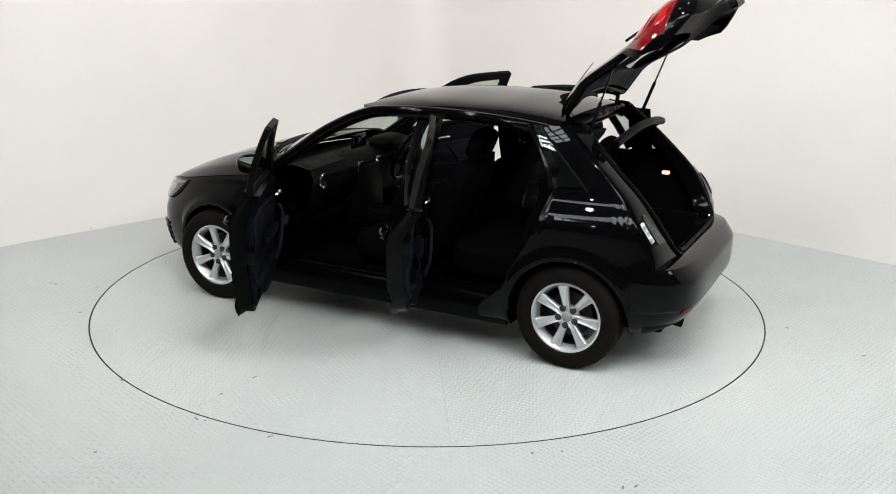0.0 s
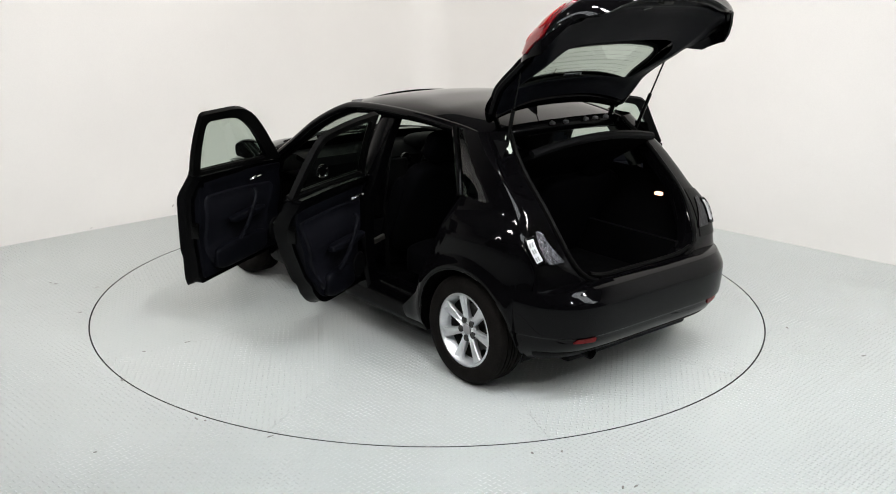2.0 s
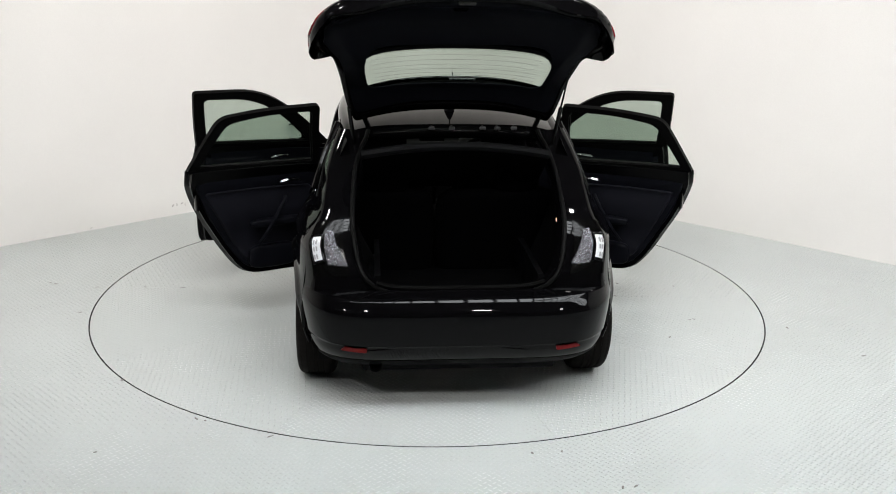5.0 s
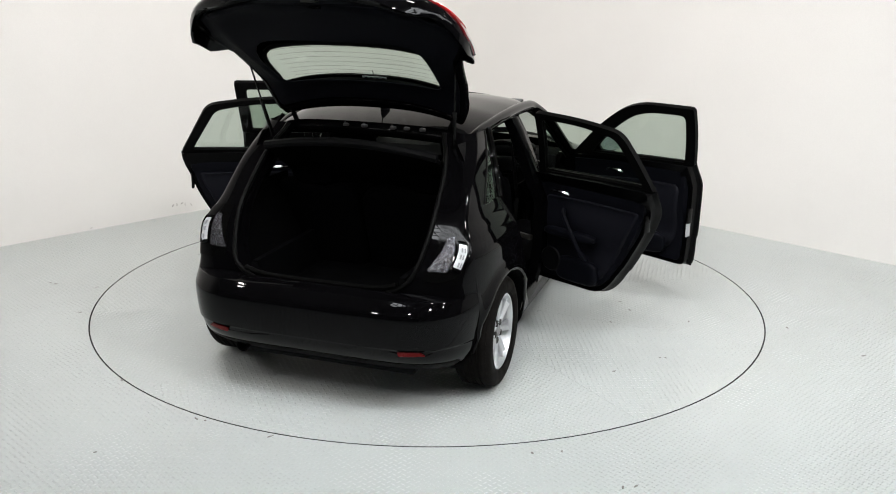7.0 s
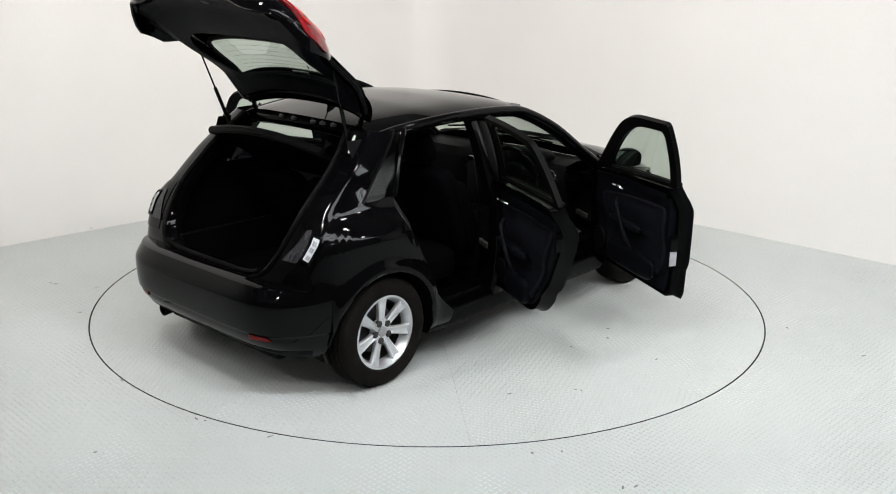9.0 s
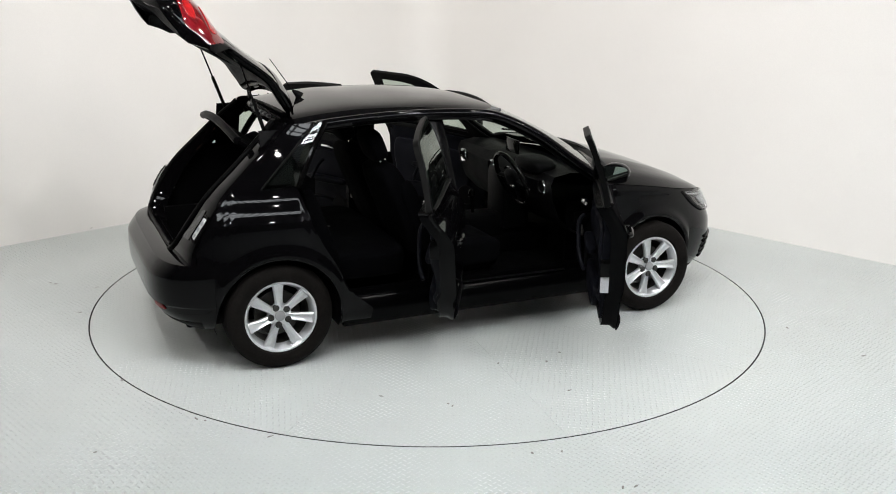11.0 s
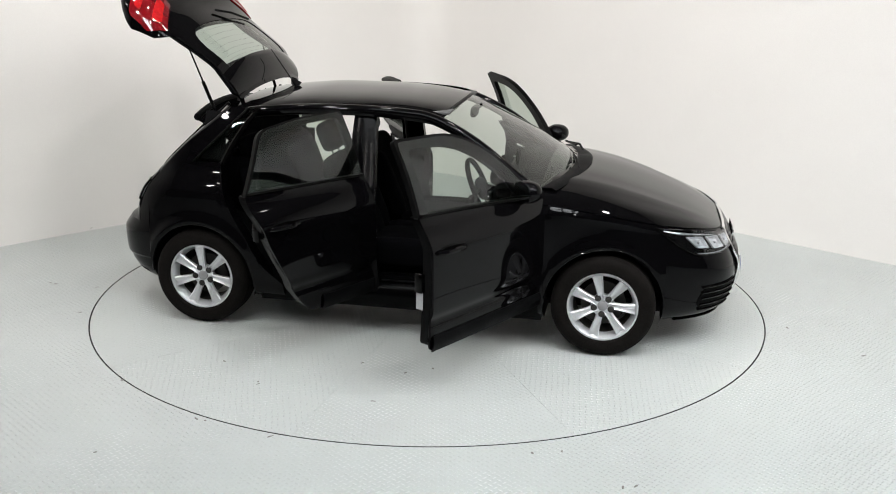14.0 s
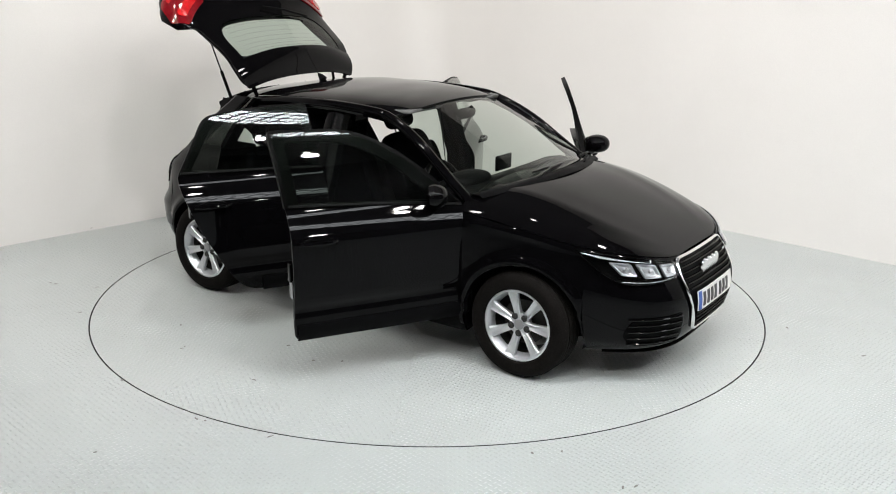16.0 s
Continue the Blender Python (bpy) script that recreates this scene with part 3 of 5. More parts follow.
def wheel(car, side, ax):
    """Tyre, seven-spoke rim, hub parts, brake; the outer face looks to +y."""
    hub = part("wheel", lathe([(0.192, -0.10), (0.186, -0.06), (0.172, -0.03), (0.172, 0.035), (0.186, 0.055), (0.197, 0.078), (0.205, 0.082), (0.205, 0.088), (0.195, 0.090), (0.187, 0.078), (0.180, 0.062)], 56), M_ALLOY, car, "silver seven-spoke alloy wheel")
    hub.matrix_basis = pose(ax, side * HALF_TRACK, HUB_Z, 0, (10 if side > 0 else 12) if ax > 0 else (8 if side > 0 else 3), 0 if side > 0 else 180)
    prof = [(0.200, 0.080), (0.215, 0.098), (0.240, 0.104), (0.265, 0.103), (0.285, 0.094), (0.296, 0.080), (0.3005, 0.066)]
    tread = []
    for y in (0.064, 0.045, 0.0445, 0.0365, 0.036, 0.014, 0.0135, 0.0065, 0.006):
        deep = y in (0.0445, 0.0365, 0.0135, 0.0065)
        tread.append((0.2955 if deep else 0.3015, y))
    prof = prof + tread + [(r, -y) for r, y in reversed(tread)] + [(r, -y) for r, y in reversed(prof)]
    part("tyre", lathe(prof, 64), M_TYRE, hub, "worn black road tyre", angle=30)
    # tread blocks on the shoulders
    bm = bmesh.new()
    for i in range(72):
        a = 2 * math.pi * i / 72
        for sy in (1, -1):
            b = box(-0.0085, 0.0085, 0.064, 0.080, -0.004, 0.0008)
            moved(b, Matrix.Rotation(a, 4, "Y") @ Matrix.Translation((0, 0, 0.2962)) @ Matrix.Diagonal((1, sy, 1, 1)))
            me = bpy.data.meshes.new("tmp")
            b.to_mesh(me)
            bm.from_mesh(me)
            bpy.data.meshes.remove(me)
            b.free()
    tagged(part("tread_block", bm, M_TYRE, hub, flat=True), kind="stuff")
    spoke_mesh = None
    for i in range(7):
        if spoke_mesh is None:
            rows = []
            for r, w, y, d in ((0.035, 0.022, 0.062, 0.03), (0.062, 0.0195, 0.066, 0.03), (0.10, 0.0215, 0.071, 0.026), (0.14, 0.0255, 0.076, 0.024), (0.172, 0.030, 0.079, 0.022), (0.190, 0.035, 0.080, 0.016)):
                rows.append([(-w, y - d, r), (-w, y - 0.006, r), (-w + 0.006, y, r), (-0.004, y - 0.010, r), (0.004, y - 0.010, r), (w - 0.006, y, r), (w, y - 0.006, r), (w, y - d, r)])
            ob = part("spoke", sheet(rows, closed_v=True), M_ALLOY, hub)
            spoke_mesh = ob.data
        else:
            ob = new("spoke", spoke_mesh)
            ob.parent = hub
        ob.rotation_euler = (0, 2 * math.pi * i / 7, 0)
    part("hub_cap", lathe([(0.0, 0.072), (0.022, 0.071), (0.029, 0.067), (0.031, 0.055)], 28), M_STEEL, hub, "grey centre cap")
    part("hub_plate", lathe([(0.0, 0.060), (0.05, 0.060), (0.066, 0.055), (0.07, 0.035)], 32), M_ALLOY, hub)
    nut_mesh = None
    for i in range(5):
        a = 2 * math.pi * (i + 0.3) / 5
        if nut_mesh is None:
            ob = part("wheel_bolt", lathe([(0.0, 0.069), (0.010, 0.069), (0.0125, 0.066), (0.0125, 0.05)], 6), M_STEELDARK, hub)
            nut_mesh = ob.data
        else:
            ob = new("wheel_bolt", nut_mesh)
            ob.parent = hub
        ob.location = (0.05 * math.sin(a), 0, 0.05 * math.cos(a))
        # raised near-black disc, painted shade in place of a recess round the bolt
        pocket = part("bolt_pocket", lathe([(0.0, 0.0665), (0.017, 0.0665), (0.019, 0.064), (0.019, 0.05)], 16), M_GAP, hub)
        pocket.location = (0.052 * math.sin(a), 0, 0.052 * math.cos(a))
    part("brake_disc", lathe([(0.0, 0.0), (0.13, 0.0), (0.13, -0.02), (0.0, -0.02)], 36), M_STEELDARK, hub)
    part("wheel_barrel", lathe([(0.172, 0.03), (0.165, -0.09), (0.19, -0.10)], 40), M_STEELDARK, hub)


def lathe(profile, n):
    """Turned about the y axis; the profile is (radius, y)."""
    grid = [[(r * math.sin(2 * math.pi * k / n), y, r * math.cos(2 * math.pi * k / n)) for k in range(n)] for r, y in profile]
    return sheet(grid, closed_v=True)


def edge_strip(path, inward=0.11, dx=0.0):
    """The return of a panel's edge into the body."""
    return sheet([[Vector(q), Vector(q) + Vector((dx * 0.5, -inward * 0.5, 0)), Vector(q) + Vector((dx, -inward, 0))] for q in path])


def build_body(car):
    # bonnet
    xs = [0.84 + (1.904 - 0.84) * math.sin(math.pi / 2 * i / 30) for i in range(31)]
    rows = []
    for x in xs:
        ze = EDGE_Z(x)
        e = flank(x, ze) if x < 1.58 else abs(HALF_W(ze) * max(0, 1 - (x / (NOSE(ze) + 0.002)) ** N_FRONT) ** (1 / N_FRONT))
        zc = max(HOOD_Z(x), ze)
        row = []
        for s in spread(28):
            lift = (1 - abs(s) ** 2.8) ** 0.66
            crease = 0.008 * math.exp(-((abs(s) - 0.62) / 0.05) ** 2) * min(1, max(0, (1.85 - x) / 0.4))
            row.append((x, s * e, ze + (zc - ze) * lift + crease))
        rows.append(row)
    part("bonnet", sheet(rows), M_PAINT, car)
    # nose with bumper
    qs = spread(64, 1.7)
    part("front_bumper", sheet([[nose_point(q, 0.17 + (nose_top(q) - 0.17) * j / 20) for j in range(21)] for q in qs]), M_PAINT, car)
    for side in (1, -1):
        xs = arch_xs(AXLE, 0.862, 1.58)
        part("front_wing", flip(columns(xs, lambda x: arch(x, 0.20), lambda x: EDGE_Z(x) - 0.004, 44), side), M_PAINT, car)
        path = [(0.862, flank(0.862, z), z) for z in [0.2 + 0.68 * i / 12 for i in range(13)]]
        part("door_jamb", flip(edge_strip(path, 0.16), side), M_JAMB, car)
        # rear quarter, low
        xs = arch_xs(-AXLE, -1.66, -0.70)

        def top(x):
            if x > -1.075:
                return max(DOOR_REAR(x), arch(x, 0.20) + 0.004)
            return min(1.012, FRAME_OUT_Z(x)) if x < -1.44 else 1.012

        def bottom(x):
            return arch(x, 0.20) if x > -1.5828 else 0.615
        part("rear_quarter", flip(columns(xs, bottom, top, 56), side), M_PAINT, car)
        path = [(x, flank(x, DOOR_REAR(x)), DOOR_REAR(x)) for x in [-0.70 - 0.378 * i / 16 for i in range(17)]]
        path += [(DOOR_REAR_UP(z), flank(DOOR_REAR_UP(z), z), z) for z in [1.0 + 0.325 * i / 8 for i in range(9)]]
        part("door_jamb", flip(edge_strip(path, 0.13, -0.02), side), M_JAMB, car)
        # C pillar behind the quarter glass
        zs = [1.005 + 0.33 * i / 12 for i in range(13)]
        part("rear_pillar", flip(sheet([[(QUARTER_GLASS(z) + (FRAME_OUT_X(z) - QUARTER_GLASS(z)) * j / 8, flank(QUARTER_GLASS(z) + (FRAME_OUT_X(z) - QUARTER_GLASS(z)) * j / 8, z), z) for j in range(9)] for z in zs]), side), M_PAINT, car)
        part("quarter_glass", flip(sheet([[(DOOR_REAR_UP(z) - 0.02 + (QUARTER_GLASS(z) - DOOR_REAR_UP(z) + 0.02) * j / 4, flank(DOOR_REAR_UP(z), z) - 0.006 - 0.008 * j / 4, z) for j in range(5)] for z in zs]), side), M_GLASS, car)
        part("quarter_glass_frame", flip(tube([(DOOR_REAR_UP(z) - 0.012, flank(DOOR_REAR_UP(z), z), z) for z in zs], 0.016, 8), side), M_GLOSS, car)
        part("quarter_glass_frame", flip(tube([(QUARTER_GLASS(z), flank(QUARTER_GLASS(z), z) - 0.004, z) for z in zs], 0.009, 6), side), M_SEAL, car)
        # roof rail and A pillar
        rail = smooth_path([(0.90, 0.735, 0.885), (0.70, 0.70, 1.015), (0.45, 0.652, 1.19), (0.20, 0.603, 1.308), (0.0, 0.598, 1.338), (-0.3, 0.60, 1.348), (-0.6, 0.597, 1.341), (-0.9, 0.578, 1.315), (-1.08, 0.56, 1.280)], 5)
        part("roof_rail", flip(tube(rail, 0.033, 12, 0.9), side), M_PAINT, car)
        inner = [Vector((q.x - 0.01, q.y - 0.03, q.z - 0.028)) for q in rail]
        part("door_seal", flip(tube(inner, 0.014, 8), side), M_SEAL, car)
        # B pillar and sill
        pill = []
        for i in range(9):
            z = 0.24 + 1.12 * i / 8
            w = 0.105 - 0.038 * i / 8
            c = -0.205 - 0.03 * i / 8
            y = flank(-0.2, z) - 0.055
            pill.append([(c - w, y - 0.06, z), (c - w, y, z), (c - w + 0.02, y + 0.018, z), (c + w - 0.02, y + 0.018, z), (c + w, y, z), (c + w, y - 0.06, z)])
        part("centre_pillar", flip(sheet(pill, closed_v=True), side), M_JAMB, car)
        part("striker", flip(join(box(-0.128, -0.122, 0.745, 0.77, 0.60, 0.66, 0.002), tube([(-0.125, 0.77, 0.61), (-0.115, 0.79, 0.61), (-0.115, 0.79, 0.65), (-0.125, 0.77, 0.65)], 0.005, 6)), side), M_CHROME, car, "small steel door striker")
        sill = []
        for i in range(25):
            x = -0.86 + 1.74 * i / 24
            sill.append([(x, 0.60, 0.20), (x, 0.78, 0.175), (x, 0.80, 0.21), (x, 0.785, 0.30), (x, 0.765, 0.325), (x, 0.735, 0.335), (x, 0.725, 0.365), (x, 0.69, 0.37), (x, 0.66, 0.30)])
        part("sill", flip(sheet(sill, closed_v=True), side), M_JAMB, car)
        part("sill_plate", flip(box(-0.1, 0.62, 0.735, 0.762, 0.338, 0.343, 0.002), side), M_PLASTIC, car)
        # wheel well
        for ax in (AXLE, -AXLE):
            well = [[(ax + (ARCH_R + 0.004) * math.cos(a), y, max(0.2, HUB_Z + (ARCH_R + 0.004) * math.sin(a))) for y in (0.42, 0.55, 0.68, flank(ax + ARCH_R * math.cos(a), max(0.25, HUB_Z + ARCH_R * math.sin(a))) - 0.018)] for a in [math.pi * (-0.1 + 1.2 * i / 24) for i in range(25)]]
            part("wheel_well", flip(sheet(well), side), M_PLASTIC, car)
            part("arch_lip", flip(tube([(ax + (ARCH_R - 0.002) * math.cos(a), flank(ax + ARCH_R * math.cos(a), HUB_Z + ARCH_R * math.sin(a)) - 0.006, HUB_Z + (ARCH_R - 0.002) * math.sin(a)) for a in [math.pi * i / 24 for i in range(25)]], 0.007, 6), side), M_PAINT, car)
            part("wheel_well_back", flip(box(ax - 0.42, ax + 0.42, 0.40, 0.43, 0.2, 0.68), side), M_PLASTIC, car)
        # frame round the boot opening, with the lamp panel
        zs = [0.615 + 0.72 * i / 20 for i in range(21)]
        rows = []
        for z in zs:
            xo, xi, yi = FRAME_OUT_X(z), FRAME_IN_X(z), FRAME_IN_Y(z)
            a, c = Vector((xo, flank(xo, z), z)), Vector((xi, yi, z))
            b = Vector((xo - (xo - xi) * 0.75, a.y - 0.012, z))
            rows.append([(1 - t) ** 2 * a + 2 * t * (1 - t) * b + t * t * c for t in [j / 8 for j in range(9)]] + [c + Vector((0.03, -0.012, 0)), c + Vector((0.10, -0.015, 0))])
        part("boot_frame", flip(sheet(rows), side), M_PAINT, car)
        gut = [Vector((FRAME_IN_X(z) - 0.004, FRAME_IN_Y(z) + 0.006, z)) for z in zs]
        part("boot_seal", flip(tube(gut, 0.013, 8), side), M_SEAL, car)
    # rear bumper
    qs = spread(88, 2.3)
    zs = [0.235, 0.25, 0.265, 0.28, 0.305, 0.335, 0.355, 0.368, 0.376, 0.380, 0.384, 0.388, 0.394, 0.42, 0.46, 0.50, 0.53, 0.545, 0.555, 0.565, 0.575, 0.585, 0.595, 0.605, 0.6125, 0.62]
    part("rear_bumper", sheet([[tail_point(q, z) for z in zs] for q in qs]), M_PAINT, car)
    rows = []
    for q in qs:
        a = tail_point(q, 0.62)
        c = Vector((max(-1.76, min(-1.60, a.x + 0.12)), a.y * 0.72, 0.637))
        rows.append([a, a.lerp(c, 0.4) + Vector((0, 0, 0.010)), c, c + Vector((0.05, 0, -0.015)), c + Vector((0.06, 0, -0.10))])
    part("bumper_top", sheet(rows), M_PAINT, car)
    part("boot_seal", tube([(-1.742, 0.42 * s, 0.642 + 0.03 * abs(s) ** 6) for s in spread(16)], 0.013, 8), M_SEAL, car)
    # lower valance
    part("rear_valance", sheet([[tail_point(q * 0.86, z) + Vector((-0.003, 0, 0)) for z in (0.225, 0.24, 0.255, 0.275, 0.29)] for q in qs]), M_PLASTIC, car, "matt black lower rear valance")
    # roof
    rows = []
    for s in spread(26):
        x0, x1 = 0.27 - 0.07 * s * s, -1.115 + 0.055 * s * s
        row = []
        for i in range(31):
            x = x0 + (x1 - x0) * i / 30
            row.append((x, s * (ROOF_Y(x) + 0.03 * min(1, (1.16 + x) / 0.1)), ROOF_Z(x) - 0.030 * s * s - 0.052 * abs(s) ** 7))
        rows.append(row)
    part("roof", thick(sheet(rows), 0.018), M_PAINT, car)
    part("headlining", sheet([[(x, s * (ROOF_Y(x) - 0.02), ROOF_Z(x) - 0.035 - 0.06 * s * s) for x in [0.2 - 1.3 * i / 12 for i in range(13)]] for s in spread(12)]), M_LINER, car, "grey fabric headlining")
    part("rear_header", join(tube([(-1.11 + 0.05 * s * s, 0.50 * s, 1.318 - 0.03 * s * s) for s in spread(14)], 0.03, 10, 1.1)), M_JAMB, car)
    # clips and washer joints along the header, bared by the raised tailgate
    for y in (-0.33, -0.24, -0.16, 0.007, 0.116):
        part("header_clip", join(box(-1.150, -1.128, y - 0.016, y + 0.016, 1.334, 1.350, 0.004), blob(-1.139, y + 0.004, 1.354, 0.005, 0.005, 0.005, 1, 6, 10)), M_CLIP, car, "small dark grey header clip")
    # windscreen
    rows = []
    for s in spread(20):
        rows.append([((1.0 - 0.17 * s * s) * (1 - v) + (0.275 - 0.07 * s * s) * v, s * (0.715 * (1 - v) + 0.575 * v), (1.002 - 0.045 * s * s) * (1 - v) + (1.364 - 0.052 * s * s) * v + 0.075 * v * (1 - v)) for v in [i / 12 for i in range(13)]])
    part("windscreen", sheet(rows), M_SCREEN_GLASS, car, "clear tinted windscreen")
    part("windscreen_seal", tube([(0.275 - 0.07 * s * s, s * 0.575, 1.361 - 0.052 * s * s) for s in spread(16)], 0.012, 6), M_SEAL, car)
    part("cowl", thick(sheet([[(0.985 - 0.17 * s * s + d, s * (0.71 + 0.1 * d), 0.992 - 0.045 * s * s + h) for d, h in ((0.0, 0.0), (0.035, 0.016), (0.09, 0.018), (0.115, 0.004))] for s in spread(24)]), 0.006), M_PLASTIC, car)
    # wipers
    for x0, y0, y1, x1 in ((1.03, -0.28, 0.36, 0.93), (1.02, 0.33, 0.66, 0.88)):
        part("wiper", join(tube([(x0, y0, 1.0), (x0 - 0.03, (y0 * 2 + y1) / 3, 1.018), (x1 + 0.03, (y0 + 2 * y1) / 3, 1.010)], 0.008, 6), tube([(x0 - 0.05, y0 + 0.02, 1.026), (x1, y1, 0.998)], 0.007, 6)), M_PLASTIC, car)
    # underside
    part("underbody", join(box(-1.70, 1.75, -0.50, 0.50, 0.18, 0.26, 0.02), box(-0.86, 0.86, -0.70, 0.70, 0.19, 0.27, 0.02)), M_PLASTIC, car)
    part("engine_bay_wall", box(0.86, 1.60, -0.45, 0.45, 0.25, 0.62, 0.03), M_PLASTIC, car)
    part("exhaust_tip", thick(tube([(-1.70, 0.43, 0.262), (-1.75, 0.43, 0.258), (-1.80, 0.43, 0.252)], 0.034, 16, caps=False), 0.003), M_PLASTIC, car, "dark steel exhaust tip")
    part("aerial", join(tube([(-0.86, 0, 1.40), (-0.88, 0, 1.42), (-0.905, 0, 1.437)], [0.03, 0.02, 0.008], 10), tube([(-0.90, 0, 1.43), (-1.04, 0, 1.63)], [0.0035, 0.0025], 6)), M_PLASTIC, car, "thin black rod aerial")


def on_end(fn, y, z, most=1.0):
    """The point of the nose or tail at y across and z up."""
    lo, hi = 0.0, most
    for _ in range(26):
        mid = (lo + hi) / 2
        if fn(mid, z).y < abs(y):
            lo = mid
        else:
            hi = mid
    q = fn(lo, z)
    return Vector((q.x, y, z))


def lamp_patch(fn, loop, out, rings=4):
    """A patch on the nose or tail, pushed out by a little."""
    def place(a, b):
        q = fn(a, b)
        n = Vector((math.copysign(1.0, q.x), q.y * 0.6, 0.15)).normalized()
        return q + n * out
    return fill(loop, place, rings)


def build_front(car):
    for side in (1, -1):
        def on_wing(y, z, out=0.0, side=side):
            q = on_end(nose_point, y, min(z, 0.79), 1.35)
            n = Vector((1.0, q.y * 0.75, 0.25)).normalized() * out
            return Vector((q.x + n.x, (q.y + n.y) * side, q.z + n.z))
        loop = rounded([(0.345, 0.678, 0.012), (0.372, 0.606, 0.02), (0.53, 0.590, 0.05), (0.650, 0.596, 0.03), (0.695, 0.650, 0.03), (0.733, 0.763, 0.006), (0.65, 0.742, 0.05), (0.50, 0.708, 0.08)], 4, 6)
        lampbase = part("headlight", fill(loop, lambda y, z: on_wing(y, z, 0.004), 6), M_GLOSS, car, "clear headlight with silver reflectors")
        part("headlight_glass", fill(loop, lambda y, z: on_wing(y, z, 0.026), 6), M_LAMP_GLASS, lampbase)
        edge = [on_wing(y, z, 0.014) for y, z in loop]
        part("headlight_rim", tube(edge + edge[:1], 0.0045, 6), M_GLOSS, lampbase)
        # three silver reflector pods, each a shallow tray with a raised rim and a bulb
        for corners in ([(0.362, 0.668), (0.380, 0.616), (0.452, 0.612), (0.455, 0.676)], [(0.482, 0.680), (0.480, 0.616), (0.560, 0.618), (0.572, 0.693)], [(0.592, 0.696), (0.588, 0.630), (0.640, 0.636), (0.662, 0.706)]):
            pod = rounded([(y, z, 0.010) for y, z in corners], 3, 3)
            mid = (sum(q[0] for q in corners) / 4, sum(q[1] for q in corners) / 4)
            small = [tuple(Vector(mid).lerp(Vector(q), 0.62)) for q in pod]
            tray = sheet([[on_wing(y, z, d) for y, z in lp] for lp, d in ((pod, 0.009), (pod, 0.019), ([tuple(Vector(mid).lerp(Vector(q), 0.88)) for q in pod], 0.019), (small, 0.008))], closed_v=True)
            bowl = part("lamp_bowl", join(tray, fill(small, lambda y, z: on_wing(y, z, 0.008), 2)), M_REFLECTOR, lampbase, "silver lamp reflector", angle=25)
            c = on_wing(mid[0], mid[1], 0.012)
            part("bulb", blob(c.x, c.y, c.z, 0.010, 0.010, 0.010, 1, 8, 12), M_STEEL, bowl)
        brow = smooth_path([on_wing(y, z, 0.014) for y, z in ((0.50, 0.689), (0.58, 0.704), (0.645, 0.718), (0.69, 0.732), (0.720, 0.747))], 4)
        k = len(brow) - 1
        part("side_light", tube(brow, [0.002 + 0.0095 * math.sin(math.pi * (i / k) ** 1.6) for i in range(k + 1)], 8, 0.6), M_REFLECTOR, lampbase, "bright silver side light strip")
        low = [on_wing(0.40 + 0.25 * i / 10, 0.606 - 0.008 * math.sin(math.pi * i / 10), 0.014) for i in range(11)]
        part("lamp_trim", tube(low, 0.0025, 6), M_REFLECTOR, lampbase)
        # low intake with bars
        loop = rounded([(0.26, 0.415, 0.02), (0.22, 0.225, 0.02), (0.68, 0.24, 0.06), (0.76, 0.30, 0.04), (0.70, 0.40, 0.05)])
        intake = part("side_intake", lamp_patch(lambda a, b, side=side: nose_point(a * side, b), loop, 0.004), M_PLASTIC, car, "black slatted side air intake")
        for z in (0.255, 0.292, 0.330, 0.368, 0.402):
            part("intake_bar", tube([nose_point(side * (0.27 + 0.45 * i / 8), z) + Vector((0.006, 0.003 * side, 0)) for i in range(9)], 0.009, 8, 0.6), M_GLOSS, intake)
    part("front_lip", tube([nose_point(0.92 * s, 0.185) + Vector((0.012, 0, 0)) for s in spread(30)], 0.014, 8, 0.5), M_GLOSS, car)
    # single frame grille
    loop = rounded([(-0.315, 0.682, 0.035), (0.315, 0.682, 0.035), (0.352, 0.60, 0.06), (0.315, 0.44, 0.06), (0.235, 0.280, 0.03), (-0.235, 0.280, 0.03), (-0.315, 0.44, 0.06), (-0.352, 0.60, 0.06)], 5, 4)

    def on_nose(y, z, out=0.006):
        return on_end(nose_point, y, z) + Vector((out, 0, 0))
    grille = part("grille", fill(loop, on_nose, 8), M_PLASTIC, car, "black slatted grille in a chrome surround")
    part("grille_surround", tube([on_nose(y, z, 0.012) for y, z in loop + loop[:1]], 0.0105, 8, 0.8), M_CHROME, grille, "chrome grille surround")
    for z in (0.305, 0.33, 0.355, 0.38, 0.53, 0.557, 0.584, 0.611, 0.638, 0.662):
        hw = 0.235 + (min(z, 0.60) - 0.28) * 0.355 - max(0.0, z - 0.60) * 0.4 - 0.012
        part("grille_bar", tube([on_nose(hw * s, z, 0.016) for s in spread(14)], 0.0085, 6, 0.6), M_GLOSS, grille)
    bars = [(-0.09, 0.605), (-0.03, 0.605), (0.03, 0.605), (0.09, 0.605)]
    for y, z in bars:
        part("badge", moved(lathe([(0.0, 0.010), (0.036, 0.008), (0.040, 0.0)], 24), Matrix.Translation(on_nose(y, z, 0.026)) @ Matrix.Rotation(-math.pi / 2, 4, "Z")), M_CHROME, grille, "plain chrome badge disc")
    plate = part("number_plate", thick(sheet([[on_nose(0.26 * s, z, 0.026) for z in (0.395, 0.45, 0.505)] for s in spread(12)]), 0.006), M_PLATE, car, "white number plate with dark bars")
    part("plate_band", thick(sheet([[on_nose(y, z, 0.0275) for z in (0.398, 0.45, 0.502)] for y in (-0.257, -0.24, -0.22)]), 0.004), M_PLATEBLUE, plate, "blue plate band")
